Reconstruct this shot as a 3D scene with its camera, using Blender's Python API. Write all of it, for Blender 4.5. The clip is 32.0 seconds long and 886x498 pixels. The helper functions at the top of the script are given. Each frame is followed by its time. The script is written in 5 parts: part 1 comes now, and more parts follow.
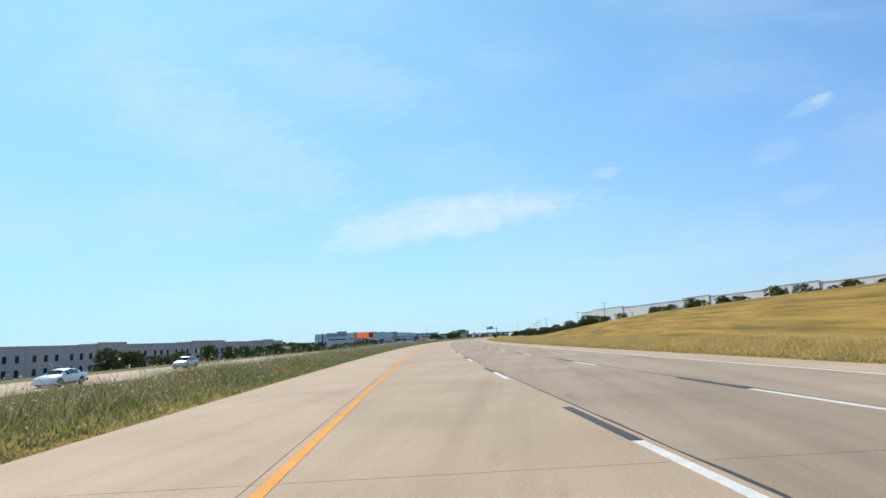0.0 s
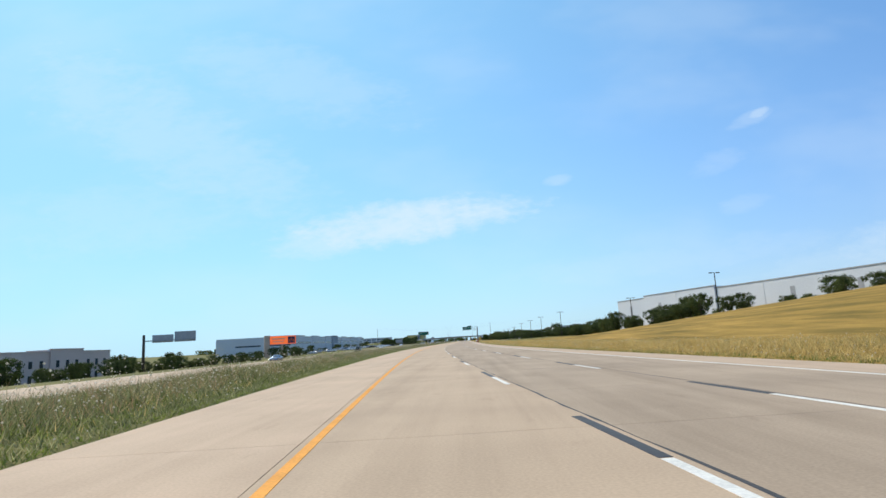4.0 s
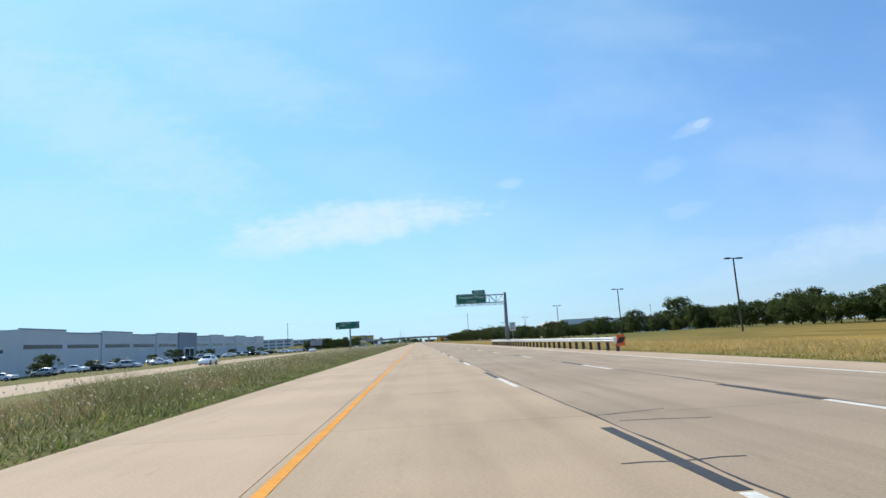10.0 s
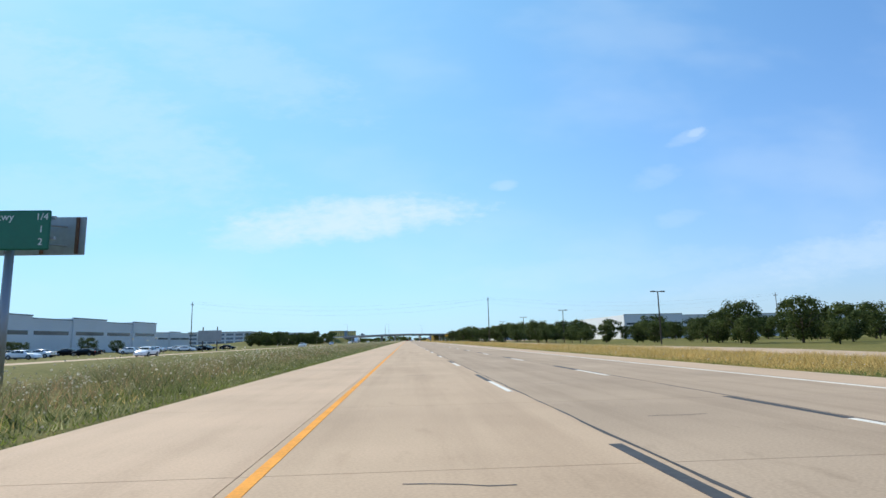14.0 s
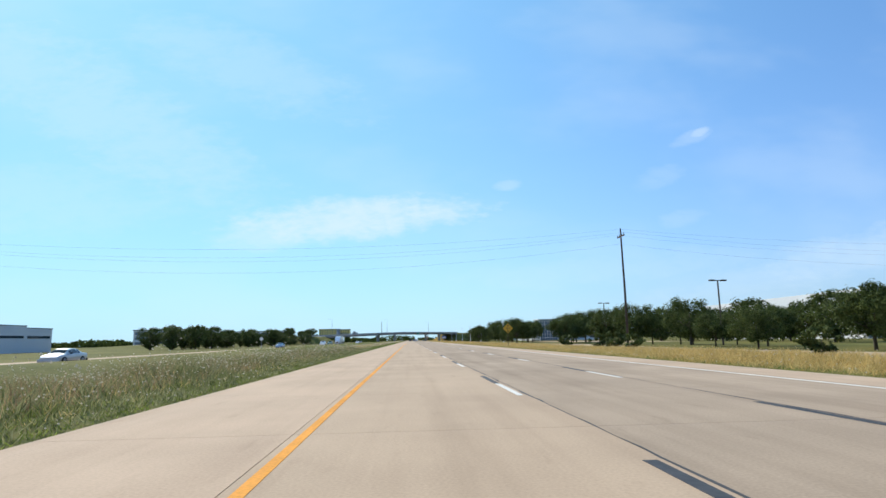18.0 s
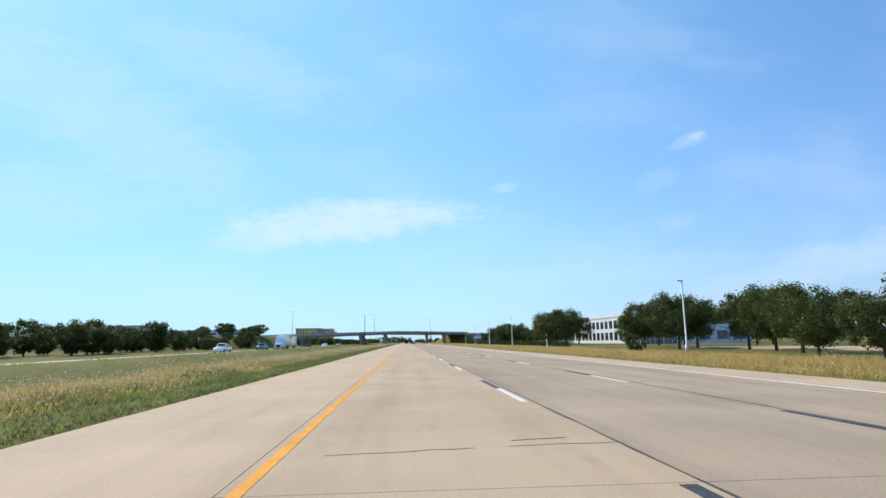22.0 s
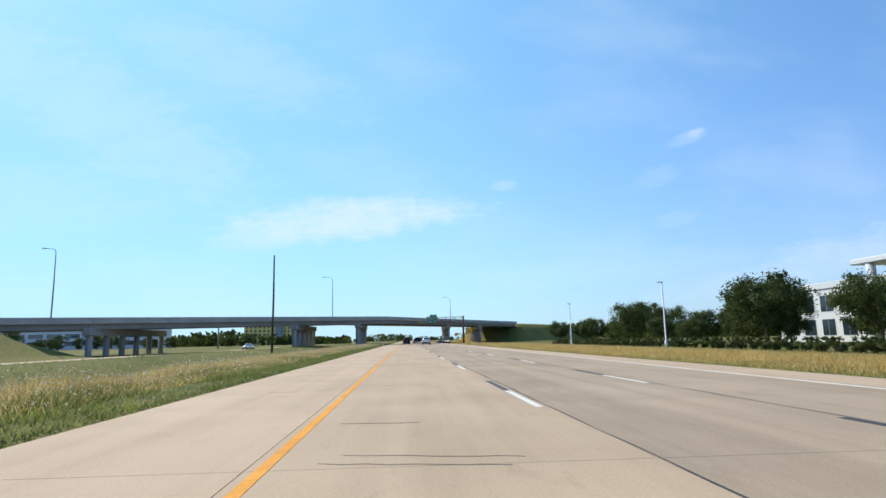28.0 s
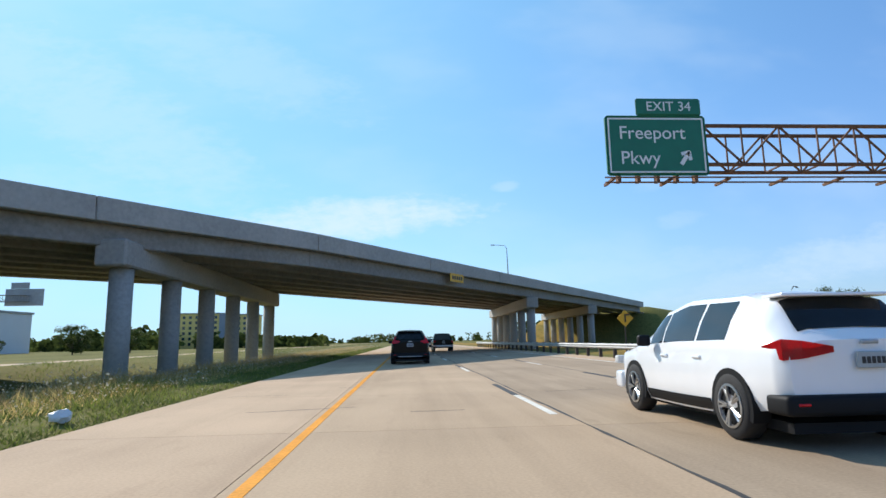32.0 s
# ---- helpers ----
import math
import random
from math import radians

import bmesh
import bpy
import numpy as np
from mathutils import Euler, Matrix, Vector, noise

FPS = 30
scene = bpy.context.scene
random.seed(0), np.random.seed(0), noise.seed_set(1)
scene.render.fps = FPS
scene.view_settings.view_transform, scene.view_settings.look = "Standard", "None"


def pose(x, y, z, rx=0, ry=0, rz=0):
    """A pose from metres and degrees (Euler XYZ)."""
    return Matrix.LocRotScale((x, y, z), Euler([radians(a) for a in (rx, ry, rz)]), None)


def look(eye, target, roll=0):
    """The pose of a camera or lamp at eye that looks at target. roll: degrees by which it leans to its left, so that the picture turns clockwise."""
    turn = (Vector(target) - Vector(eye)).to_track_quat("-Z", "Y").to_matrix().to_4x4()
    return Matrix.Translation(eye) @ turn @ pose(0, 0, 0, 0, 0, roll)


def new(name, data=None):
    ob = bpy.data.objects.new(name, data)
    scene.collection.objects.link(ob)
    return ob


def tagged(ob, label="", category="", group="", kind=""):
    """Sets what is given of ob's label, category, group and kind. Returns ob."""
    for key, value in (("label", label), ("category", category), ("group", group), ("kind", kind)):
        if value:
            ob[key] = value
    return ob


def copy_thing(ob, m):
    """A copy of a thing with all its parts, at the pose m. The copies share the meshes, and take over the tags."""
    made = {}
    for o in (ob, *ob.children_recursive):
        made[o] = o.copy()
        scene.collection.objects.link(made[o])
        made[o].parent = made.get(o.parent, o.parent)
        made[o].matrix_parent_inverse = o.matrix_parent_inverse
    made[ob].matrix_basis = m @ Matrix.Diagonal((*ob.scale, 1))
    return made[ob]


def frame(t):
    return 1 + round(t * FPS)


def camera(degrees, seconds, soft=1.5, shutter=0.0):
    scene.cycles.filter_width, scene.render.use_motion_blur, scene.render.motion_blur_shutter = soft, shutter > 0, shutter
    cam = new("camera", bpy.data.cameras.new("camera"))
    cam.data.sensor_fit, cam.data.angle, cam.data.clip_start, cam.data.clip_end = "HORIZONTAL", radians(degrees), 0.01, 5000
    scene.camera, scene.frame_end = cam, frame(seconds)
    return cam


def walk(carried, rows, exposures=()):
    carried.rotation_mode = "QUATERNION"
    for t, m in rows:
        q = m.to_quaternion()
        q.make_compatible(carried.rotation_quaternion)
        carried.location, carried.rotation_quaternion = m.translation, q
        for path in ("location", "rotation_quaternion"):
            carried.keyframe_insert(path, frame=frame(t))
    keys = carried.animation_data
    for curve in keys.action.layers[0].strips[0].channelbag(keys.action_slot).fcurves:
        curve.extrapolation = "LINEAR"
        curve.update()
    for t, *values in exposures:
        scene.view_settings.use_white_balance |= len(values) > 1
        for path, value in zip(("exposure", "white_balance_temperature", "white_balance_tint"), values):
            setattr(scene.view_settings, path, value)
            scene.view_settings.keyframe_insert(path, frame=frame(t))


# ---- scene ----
# A drive along the left lane of a three-lane concrete highway up to an overpass: y runs along the road, x to the right.
EYE_Z = 1.12
cam = camera(75.3, 32.0)
# seconds, yaw, pitch, roll
TURNS = (
    (0.0, -2.24, 8.83, 2.6), (0.5, -2.24, 8.93, 2.6), (1.0, -2.24, 8.93, 2.9), (1.5, -2.24, 9.03, 3.1), (2.0, -2.34, 9.13, 2.9),
    (2.5, -2.54, 8.93, 3.0), (3.0, -2.74, 8.93, 2.8), (3.5, -2.74, 9.13, 3.0), (5.5, -2.64, 9.13, 3.1), (6.0, -2.64, 9.13, 2.8),
    (6.5, -2.64, 9.03, 2.4), (7.0, -2.64, 8.83, 2.4), (7.5, -2.54, 8.83, 2.6), (8.0, -2.44, 8.83, 2.8), (8.5, -2.54, 8.83, 2.8),
    (9.0, -2.44, 8.93, 3.0), (9.5, -2.44, 9.03, 3.1), (10.0, -2.44, 9.03, 3.1), (10.5, -2.54, 9.03, 2.9), (11.0, -2.54, 9.13, 2.9),
    (11.5, -2.74, 9.03, 3.0), (12.0, -2.94, 9.03, 2.4), (12.5, -3.14, 9.03, 1.8), (13.0, -3.34, 9.03, 1.4), (13.5, -3.44, 9.03, 1.2),
    (14.0, -3.54, 8.93, 1.2), (14.5, -3.64, 8.93, 1.2), (16.5, -3.24, 8.83, 1.1), (17.0, -3.24, 8.93, 1.2), (18.0, -3.24, 8.93, 1.1),
    (19.0, -3.14, 9.03, 1.2), (20.0, -3.46, 9.13, 1.1), (21.0, -3.56, 9.13, 1.1), (22.0, -3.62, 9.13, 0.9), (23.0, -3.82, 9.03, 1.1),
    (24.0, -3.87, 9.13, 1.2), (25.0, -3.87, 8.83, 1.1), (25.5, -3.87, 8.93, 1.0), (27.5, -3.72, 9.03, 1.1), (28.0, -3.62, 8.93, 1.1),
    (29.0, -3.52, 9.03, 1.0), (30.0, -3.57, 8.93, 1.1), (31.0, -3.52, 9.03, 1.0), (32.0, -3.44, 9.03, 1.1))
SPEED, BEND, LEAN_IN = 30.7, 276.0, radians(9.1)     # metres a second; the road bends to the right as far as BEND, by LEAN_IN in all


def heading(v):
    """The way of the road at station v: radians to the left of y."""
    return LEAN_IN * max(0.0, 1 - v / BEND)


def centre(v):
    """The camera's line at station v."""
    if v >= BEND:
        return 0.0, v
    a, r = heading(v), BEND / LEAN_IN
    return r * (1 - math.cos(a)), BEND - r * math.sin(a)


def turn_at(t):
    for a, b in zip(TURNS, TURNS[1:]):
        if t <= b[0]:
            f = (t - a[0]) / (b[0] - a[0])
            return [p + (q - p) * f for p, q in zip(a[1:], b[1:])]
    return TURNS[-1][1:]


rows = []
for k in range(65):
    t = k * 0.5
    yw, p, r = turn_at(t)
    cx, cy = centre(SPEED * t)
    rows.append((t, pose(cx, cy, EYE_Z, 90 + p, r, yw + math.degrees(heading(SPEED * t)))))
walk(cam, rows, ((0.0, -0.09, 6580, 10), (8.0, -0.06, 6540, 10), (14.0, -0.04, 6420, 10), (32.0, -0.01, 6480, 10)))

DASH_A, DASH_B = 2.93, 7.07                        # first lane dashes

# ---- light ----
SUN_AZ, SUN_EL = radians(-38), radians(36)      # to the left of the road and ahead, high
sun_dir = Vector((math.sin(SUN_AZ) * math.cos(SUN_EL), math.cos(SUN_AZ) * math.cos(SUN_EL), math.sin(SUN_EL)))
sun = new("sun", bpy.data.lights.new("sun", "SUN"))
sun.data.energy, sun.data.angle, sun.data.color = 5.0, radians(0.53), (1.0, 0.94, 0.86)
sun.matrix_world = look(sun_dir * 50, (0, 0, 0))


def build_sky():
    world = bpy.data.worlds.new("sky")
    scene.world = world
    world.use_nodes = True
    nt = world.node_tree
    N, L = nt.nodes, nt.links
    N.clear()

    def put(kind, **kw):
        n = N.new(kind)
        for k, v in kw.items():
            if k == "op":
                n.operation = v
            elif k == "blend":
                n.blend_type = v
            elif k == "data":
                n.data_type = v
        return n

    def calc(op, a, b=None, c=None, clamp=False):
        n = put("ShaderNodeMath", op=op)
        n.use_clamp = clamp
        for i, v in enumerate((a, b, c)):
            if v is None:
                continue
            if isinstance(v, (int, float)):
                n.inputs[i].default_value = v
            else:
                L.new(v, n.inputs[i])
        return n.outputs[0]

    def blend(fac, a, b, kind="MIX"):
        n = put("ShaderNodeMix", data="RGBA", blend=kind)
        for i, v in ((0, fac), (6, a), (7, b)):
            if isinstance(v, (int, float)):
                n.inputs[i].default_value = v
            elif isinstance(v, tuple):
                n.inputs[i].default_value = (*v, 1)
            else:
                L.new(v, n.inputs[i])
        return n.outputs[2]

    sky = put("ShaderNodeTexSky")
    sky.sky_type, sky.sun_disc = "NISHITA", False
    sky.sun_elevation, sky.sun_rotation = SUN_EL, SUN_AZ
    sky.air_density, sky.dust_density, sky.ozone_density = 1.0, 0.25, 1.5
    coord = put("ShaderNodeTexCoord")
    sep = put("ShaderNodeSeparateXYZ")
    L.new(coord.outputs["Generated"], sep.inputs[0])
    x, y, z = sep.outputs
    dot = put("ShaderNodeVectorMath", op="DOT_PRODUCT")
    L.new(coord.outputs["Generated"], dot.inputs[0])
    dot.inputs[1].default_value = sun_dir
    glow = calc("MULTIPLY_ADD", dot.outputs["Value"], 0.5, 0.5)
    glow = calc("POWER", calc("MAXIMUM", glow, 0.0), 4.0)
    low = calc("POWER", calc("SUBTRACT", 1.0, calc("MAXIMUM", z, 0.0), clamp=True), 5.0)
    base = blend(1.0, sky.outputs[0], SKY_TINT, "MULTIPLY")
    scaled = blend(1.0, base, (SKY_GAIN,) * 3, "MULTIPLY")
    off_sun = put("ShaderNodeMapRange")
    off_sun.interpolation_type = "SMOOTHSTEP"
    off_sun.inputs["From Min"].default_value, off_sun.inputs["From Max"].default_value = 0.0, 0.6
    L.new(x, off_sun.inputs["Value"])
    hazy = blend(calc("MULTIPLY", low, 0.85), scaled, blend(off_sun.outputs[0], HAZE_LOW, HAZE_FAR))
    lit = blend(calc("MULTIPLY", glow, GLOW), hazy, HAZE_SUN)

    # thin clouds, laid out on the sky ahead by the slopes x / y and z / y
    ahead = calc("MAXIMUM", y, 0.05)
    u, v = calc("DIVIDE", x, ahead), calc("DIVIDE", z, ahead)
    uv = put("ShaderNodeCombineXYZ")
    L.new(u, uv.inputs[0])
    L.new(v, uv.inputs[1])
    wisp = put("ShaderNodeTexNoise")
    wisp.inputs["Scale"].default_value, wisp.inputs["Detail"].default_value, wisp.inputs["Roughness"].default_value = 9.0, 6.0, 0.62
    stretch = put("ShaderNodeMapping")
    stretch.inputs["Scale"].default_value = (1.0, 2.2, 1.0)
    stretch.inputs["Rotation"].default_value = (0, 0, radians(-6))
    L.new(uv.outputs[0], stretch.inputs[0])
    L.new(stretch.outputs[0], wisp.inputs["Vector"])
    fine = put("ShaderNodeTexNoise")
    fine.inputs["Scale"].default_value, fine.inputs["Detail"].default_value, fine.inputs["Roughness"].default_value = 34.0, 5.0, 0.6
    L.new(stretch.outputs[0], fine.inputs["Vector"])
    rag = calc("ADD", calc("SUBTRACT", wisp.outputs[0], 0.5), calc("MULTIPLY", calc("SUBTRACT", fine.outputs[0], 0.5), 0.55))
    mottle, veil = put("ShaderNodeTexNoise"), put("ShaderNodeMapRange")
    mottle.inputs["Scale"].default_value, mottle.inputs["Detail"].default_value, mottle.inputs["Roughness"].default_value = 2.6, 4.0, 0.5
    L.new(stretch.outputs[0], mottle.inputs["Vector"])
    veil.interpolation_type = "SMOOTHSTEP"
    veil.inputs["From Min"].default_value, veil.inputs["From Max"].default_value, veil.inputs["To Max"].default_value = 0.42, 0.70, 0.16
    L.new(mottle.outputs[0], veil.inputs["Value"])
    total = veil.outputs[0]
    for cu, cv, turn, ru, rv, strength in CLOUDS:
        c, s = math.cos(radians(turn)), math.sin(radians(turn))
        du, dv = calc("SUBTRACT", u, cu), calc("SUBTRACT", v, cv)
        a = calc("DIVIDE", calc("ADD", calc("MULTIPLY", du, c), calc("MULTIPLY", dv, s)), ru)
        b = calc("DIVIDE", calc("SUBTRACT", calc("MULTIPLY", dv, c), calc("MULTIPLY", du, s)), rv)
        r = calc("ADD", calc("MULTIPLY", a, a), calc("MULTIPLY", b, b))
        r = calc("ADD", r, calc("MULTIPLY", rag, -2.6))
        soft = put("ShaderNodeMapRange")
        soft.interpolation_type = "SMOOTHSTEP"
        soft.inputs["From Min"].default_value, soft.inputs["From Max"].default_value = 1.5, -0.2
        L.new(r, soft.inputs["Value"])
        m = calc("MULTIPLY", soft.outputs[0], strength)
        total = calc("MAXIMUM", total, m)
    total = calc("MULTIPLY", total, calc("GREATER_THAN", y, 0.06), clamp=True)
    final = blend(total, lit, CLOUD_WHITE)
    bg = put("ShaderNodeBackground")
    L.new(final, bg.inputs[0])
    bg.inputs[1].default_value = 1.0
    out = put("ShaderNodeOutputWorld")
    L.new(bg.outputs[0], out.inputs[0])


SKY_TINT, SKY_GAIN = (0.88, 1.38, 2.04), 0.098
HAZE_FAR = (0.49, 0.60, 0.76)
HAZE_LOW, HAZE_SUN, GLOW = (0.66, 0.85, 0.98), (0.37, 0.79, 1.04), 0.78
CLOUD_WHITE = (0.80, 0.95, 1.08)
# middle u, middle v, lean, half length, half height, strength
CLOUDS = (
    (-0.10, 0.214, 4, 0.23, 0.040, 0.72), (-0.22, 0.192, 10, 0.13, 0.03, 0.45), (0.02, 0.226, 3, 0.10, 0.022, 0.5), (0.178, 0.272, 8, 0.026, 0.010, 0.26), (0.546, 0.374, 24, 0.022, 0.008, 0.42), (0.530, 0.364, 22, 0.045, 0.013, 0.22),
    (0.46, 0.285, 20, 0.05, 0.02, 0.14), (0.50, 0.21, 10, 0.05, 0.016, 0.14), (0.82, 0.140, 12, 0.24, 0.042, 0.34), (0.70, 0.105, 8, 0.3, 0.03, 0.2), (0.35, 0.12, 4, 0.3, 0.03, 0.15),
    (-0.55, 0.42, -32, 0.36, 0.10, 0.26), (-0.30, 0.50, -20, 0.24, 0.07, 0.20), (-0.62, 0.25, 0, 0.25, 0.07, 0.18))
build_sky()

# ---- materials ----


def mat(name, color, rough=0.6, metal=0.0, vary=0.12, grain=14.0, broad=0.5, bump=0.15, tint=None, coat=0.0, random_tone=0.0, depth=0.01, gloss=0.5):
    """A surface with broad stains and fine grain, in metres."""
    m = bpy.data.materials.new(name)
    m.use_nodes = True
    nt = m.node_tree
    N, L = nt.nodes, nt.links
    p = N["Principled BSDF"]
    p.inputs["Roughness"].default_value, p.inputs["Metallic"].default_value = rough, metal
    p.inputs["Coat Weight"].default_value, p.inputs["Specular IOR Level"].default_value = coat, gloss
    co = N.new("ShaderNodeTexCoord")
    fine, wide = N.new("ShaderNodeTexNoise"), N.new("ShaderNodeTexNoise")
    for n, s, d in ((fine, grain, 4.0), (wide, broad, 5.0)):
        n.inputs["Scale"].default_value, n.inputs["Detail"].default_value = s, d
        L.new(co.outputs["Object"], n.inputs["Vector"])
    tone = N.new("ShaderNodeMath")
    tone.operation = "ADD"
    L.new(fine.outputs[0], tone.inputs[0])
    L.new(wide.outputs[0], tone.inputs[1])
    ramp = N.new("ShaderNodeMapRange")
    ramp.inputs["From Min"].default_value, ramp.inputs["From Max"].default_value = 0.6, 1.4
    L.new(tone.outputs[0], ramp.inputs["Value"])
    mix = N.new("ShaderNodeMix")
    mix.data_type = "RGBA"
    other = tint or tuple(c * (1 - 2 * vary) for c in color)
    mix.inputs[6].default_value, mix.inputs[7].default_value = (*other, 1), (*(min(1.0, c * (1 + vary)) for c in color), 1)
    L.new(ramp.outputs[0], mix.inputs[0])
    last = mix.outputs[2]
    if random_tone:
        info = N.new("ShaderNodeObjectInfo")
        hsv = N.new("ShaderNodeHueSaturation")
        span = N.new("ShaderNodeMapRange")
        span.inputs["To Min"].default_value, span.inputs["To Max"].default_value = 1 - random_tone, 1 + random_tone
        L.new(info.outputs["Random"], span.inputs["Value"])
        L.new(span.outputs[0], hsv.inputs["Value"])
        L.new(last, hsv.inputs["Color"])
        last = hsv.outputs[0]
    L.new(last, p.inputs["Base Color"])
    if bump:
        bp = N.new("ShaderNodeBump")
        bp.inputs["Strength"].default_value, bp.inputs["Distance"].default_value = bump, depth
        L.new(fine.outputs[0], bp.inputs["Height"])
        L.new(bp.outputs[0], p.inputs["Normal"])
    return m


def leafy(name, dark, light, rough=0.6, through_light=0.25, scale=0.6):
    """Leaves and grass: tone by island and by place, some light passing through."""
    m = bpy.data.materials.new(name)
    m.use_nodes = True
    nt = m.node_tree
    N, L = nt.nodes, nt.links
    p, out = N["Principled BSDF"], N["Material Output"]
    p.inputs["Roughness"].default_value = rough
    p.inputs["Specular IOR Level"].default_value = 0.10
    geo, co, ns = N.new("ShaderNodeNewGeometry"), N.new("ShaderNodeTexCoord"), N.new("ShaderNodeTexNoise")
    ns.inputs["Scale"].default_value, ns.inputs["Detail"].default_value = scale, 3.0
    L.new(co.outputs["Object"], ns.inputs["Vector"])
    add = N.new("ShaderNodeMath")
    add.operation = "MULTIPLY_ADD"
    add.inputs[1].default_value = 0.6
    L.new(geo.outputs["Random Per Island"], add.inputs[0])
    sub = N.new("ShaderNodeMapRange")
    sub.inputs["From Min"].default_value, sub.inputs["From Max"].default_value = 0.25, 0.75
    sub.inputs["To Min"].default_value, sub.inputs["To Max"].default_value = -0.2, 0.6
    L.new(ns.outputs[0], sub.inputs["Value"])
    L.new(sub.outputs[0], add.inputs[2])
    mix = N.new("ShaderNodeMix")
    mix.data_type = "RGBA"
    mix.inputs[6].default_value, mix.inputs[7].default_value = (*dark, 1), (*light, 1)
    L.new(add.outputs[0], mix.inputs[0])
    L.new(mix.outputs[2], p.inputs["Base Color"])
    tr, ms = N.new("ShaderNodeBsdfTranslucent"), N.new("ShaderNodeMixShader")
    L.new(mix.outputs[2], tr.inputs["Color"])
    ms.inputs[0].default_value = through_light
    L.new(p.outputs[0], ms.inputs[1])
    L.new(tr.outputs[0], ms.inputs[2])
    L.new(ms.outputs[0], out.inputs["Surface"])
    return m


def paving(name, color, rough, vary, broad, random_tone, wear):
    """Concrete laid in place: grain and stains run on across the joints, traffic draws them out along the lanes."""
    m = mat(name, color, rough, vary=vary, grain=32, broad=broad, bump=0.25, random_tone=random_tone, depth=0.004, gloss=0.12)
    N, L = m.node_tree.nodes, m.node_tree.links
    geo = N.new("ShaderNodeNewGeometry")
    for n in list(N):
        if n.bl_idname == "ShaderNodeTexNoise":
            L.new(geo.outputs["Position"], n.inputs["Vector"])
    p = N["Principled BSDF"]
    old = p.inputs["Base Color"].links[0].from_socket
    for size, detail, lo, hi, deep in (((1.5, 0.045, 1.0), 4.0, 0.45, 0.72, wear), ((0.5, 0.11, 1.0), 6.0, 0.52, 0.70, wear * 0.8), ((2.6, 0.8, 1.0), 5.0, 0.60, 0.74, wear * 0.9)):
        mp, ns, r, mx = N.new("ShaderNodeMapping"), N.new("ShaderNodeTexNoise"), N.new("ShaderNodeMapRange"), N.new("ShaderNodeMix")
        mp.inputs["Scale"].default_value = size
        L.new(geo.outputs["Position"], mp.inputs[0])
        L.new(mp.outputs[0], ns.inputs["Vector"])
        ns.inputs["Scale"].default_value, ns.inputs["Detail"].default_value, ns.inputs["Roughness"].default_value = 1.0, detail, 0.6
        r.inputs["From Min"].default_value, r.inputs["From Max"].default_value, r.inputs["To Max"].default_value = lo, hi, deep
        L.new(ns.outputs[0], r.inputs["Value"])
        mx.data_type, mx.blend_type = "RGBA", "MULTIPLY"
        mx.inputs[7].default_value = (0.50, 0.47, 0.44, 1)
        L.new(r.outputs[0], mx.inputs[0])
        L.new(old, mx.inputs[6])
        old = mx.outputs[2]
    L.new(old, p.inputs["Base Color"])
    return m


CONCRETE = paving("road_concrete", (0.525, 0.378, 0.244), 0.85, 0.10, 0.35, 0.05, 0.22)
SHOULDER = paving("shoulder_concrete", (0.566, 0.405, 0.266), 0.88, 0.10, 0.4, 0.04, 0.20)
LANE_GREY = paving("worn_lane_concrete", (0.456, 0.338, 0.226), 0.85, 0.13, 0.3, 0.06, 0.34)
SEAM = mat("joint_tar", (0.06, 0.055, 0.05), 0.8, vary=0.3, grain=20)
PAINT_W = mat("white_road_paint", (0.82, 0.77, 0.66), 0.7, vary=0.15, grain=25, broad=2, gloss=0.12)
PAINT_Y = mat("yellow_road_paint", (0.86, 0.34, 0.03), 0.7, vary=0.15, grain=25, broad=2, gloss=0.12)
PAINT_K = mat("black_road_paint", (0.05, 0.048, 0.045), 0.7, vary=0.3, grain=12, broad=2)


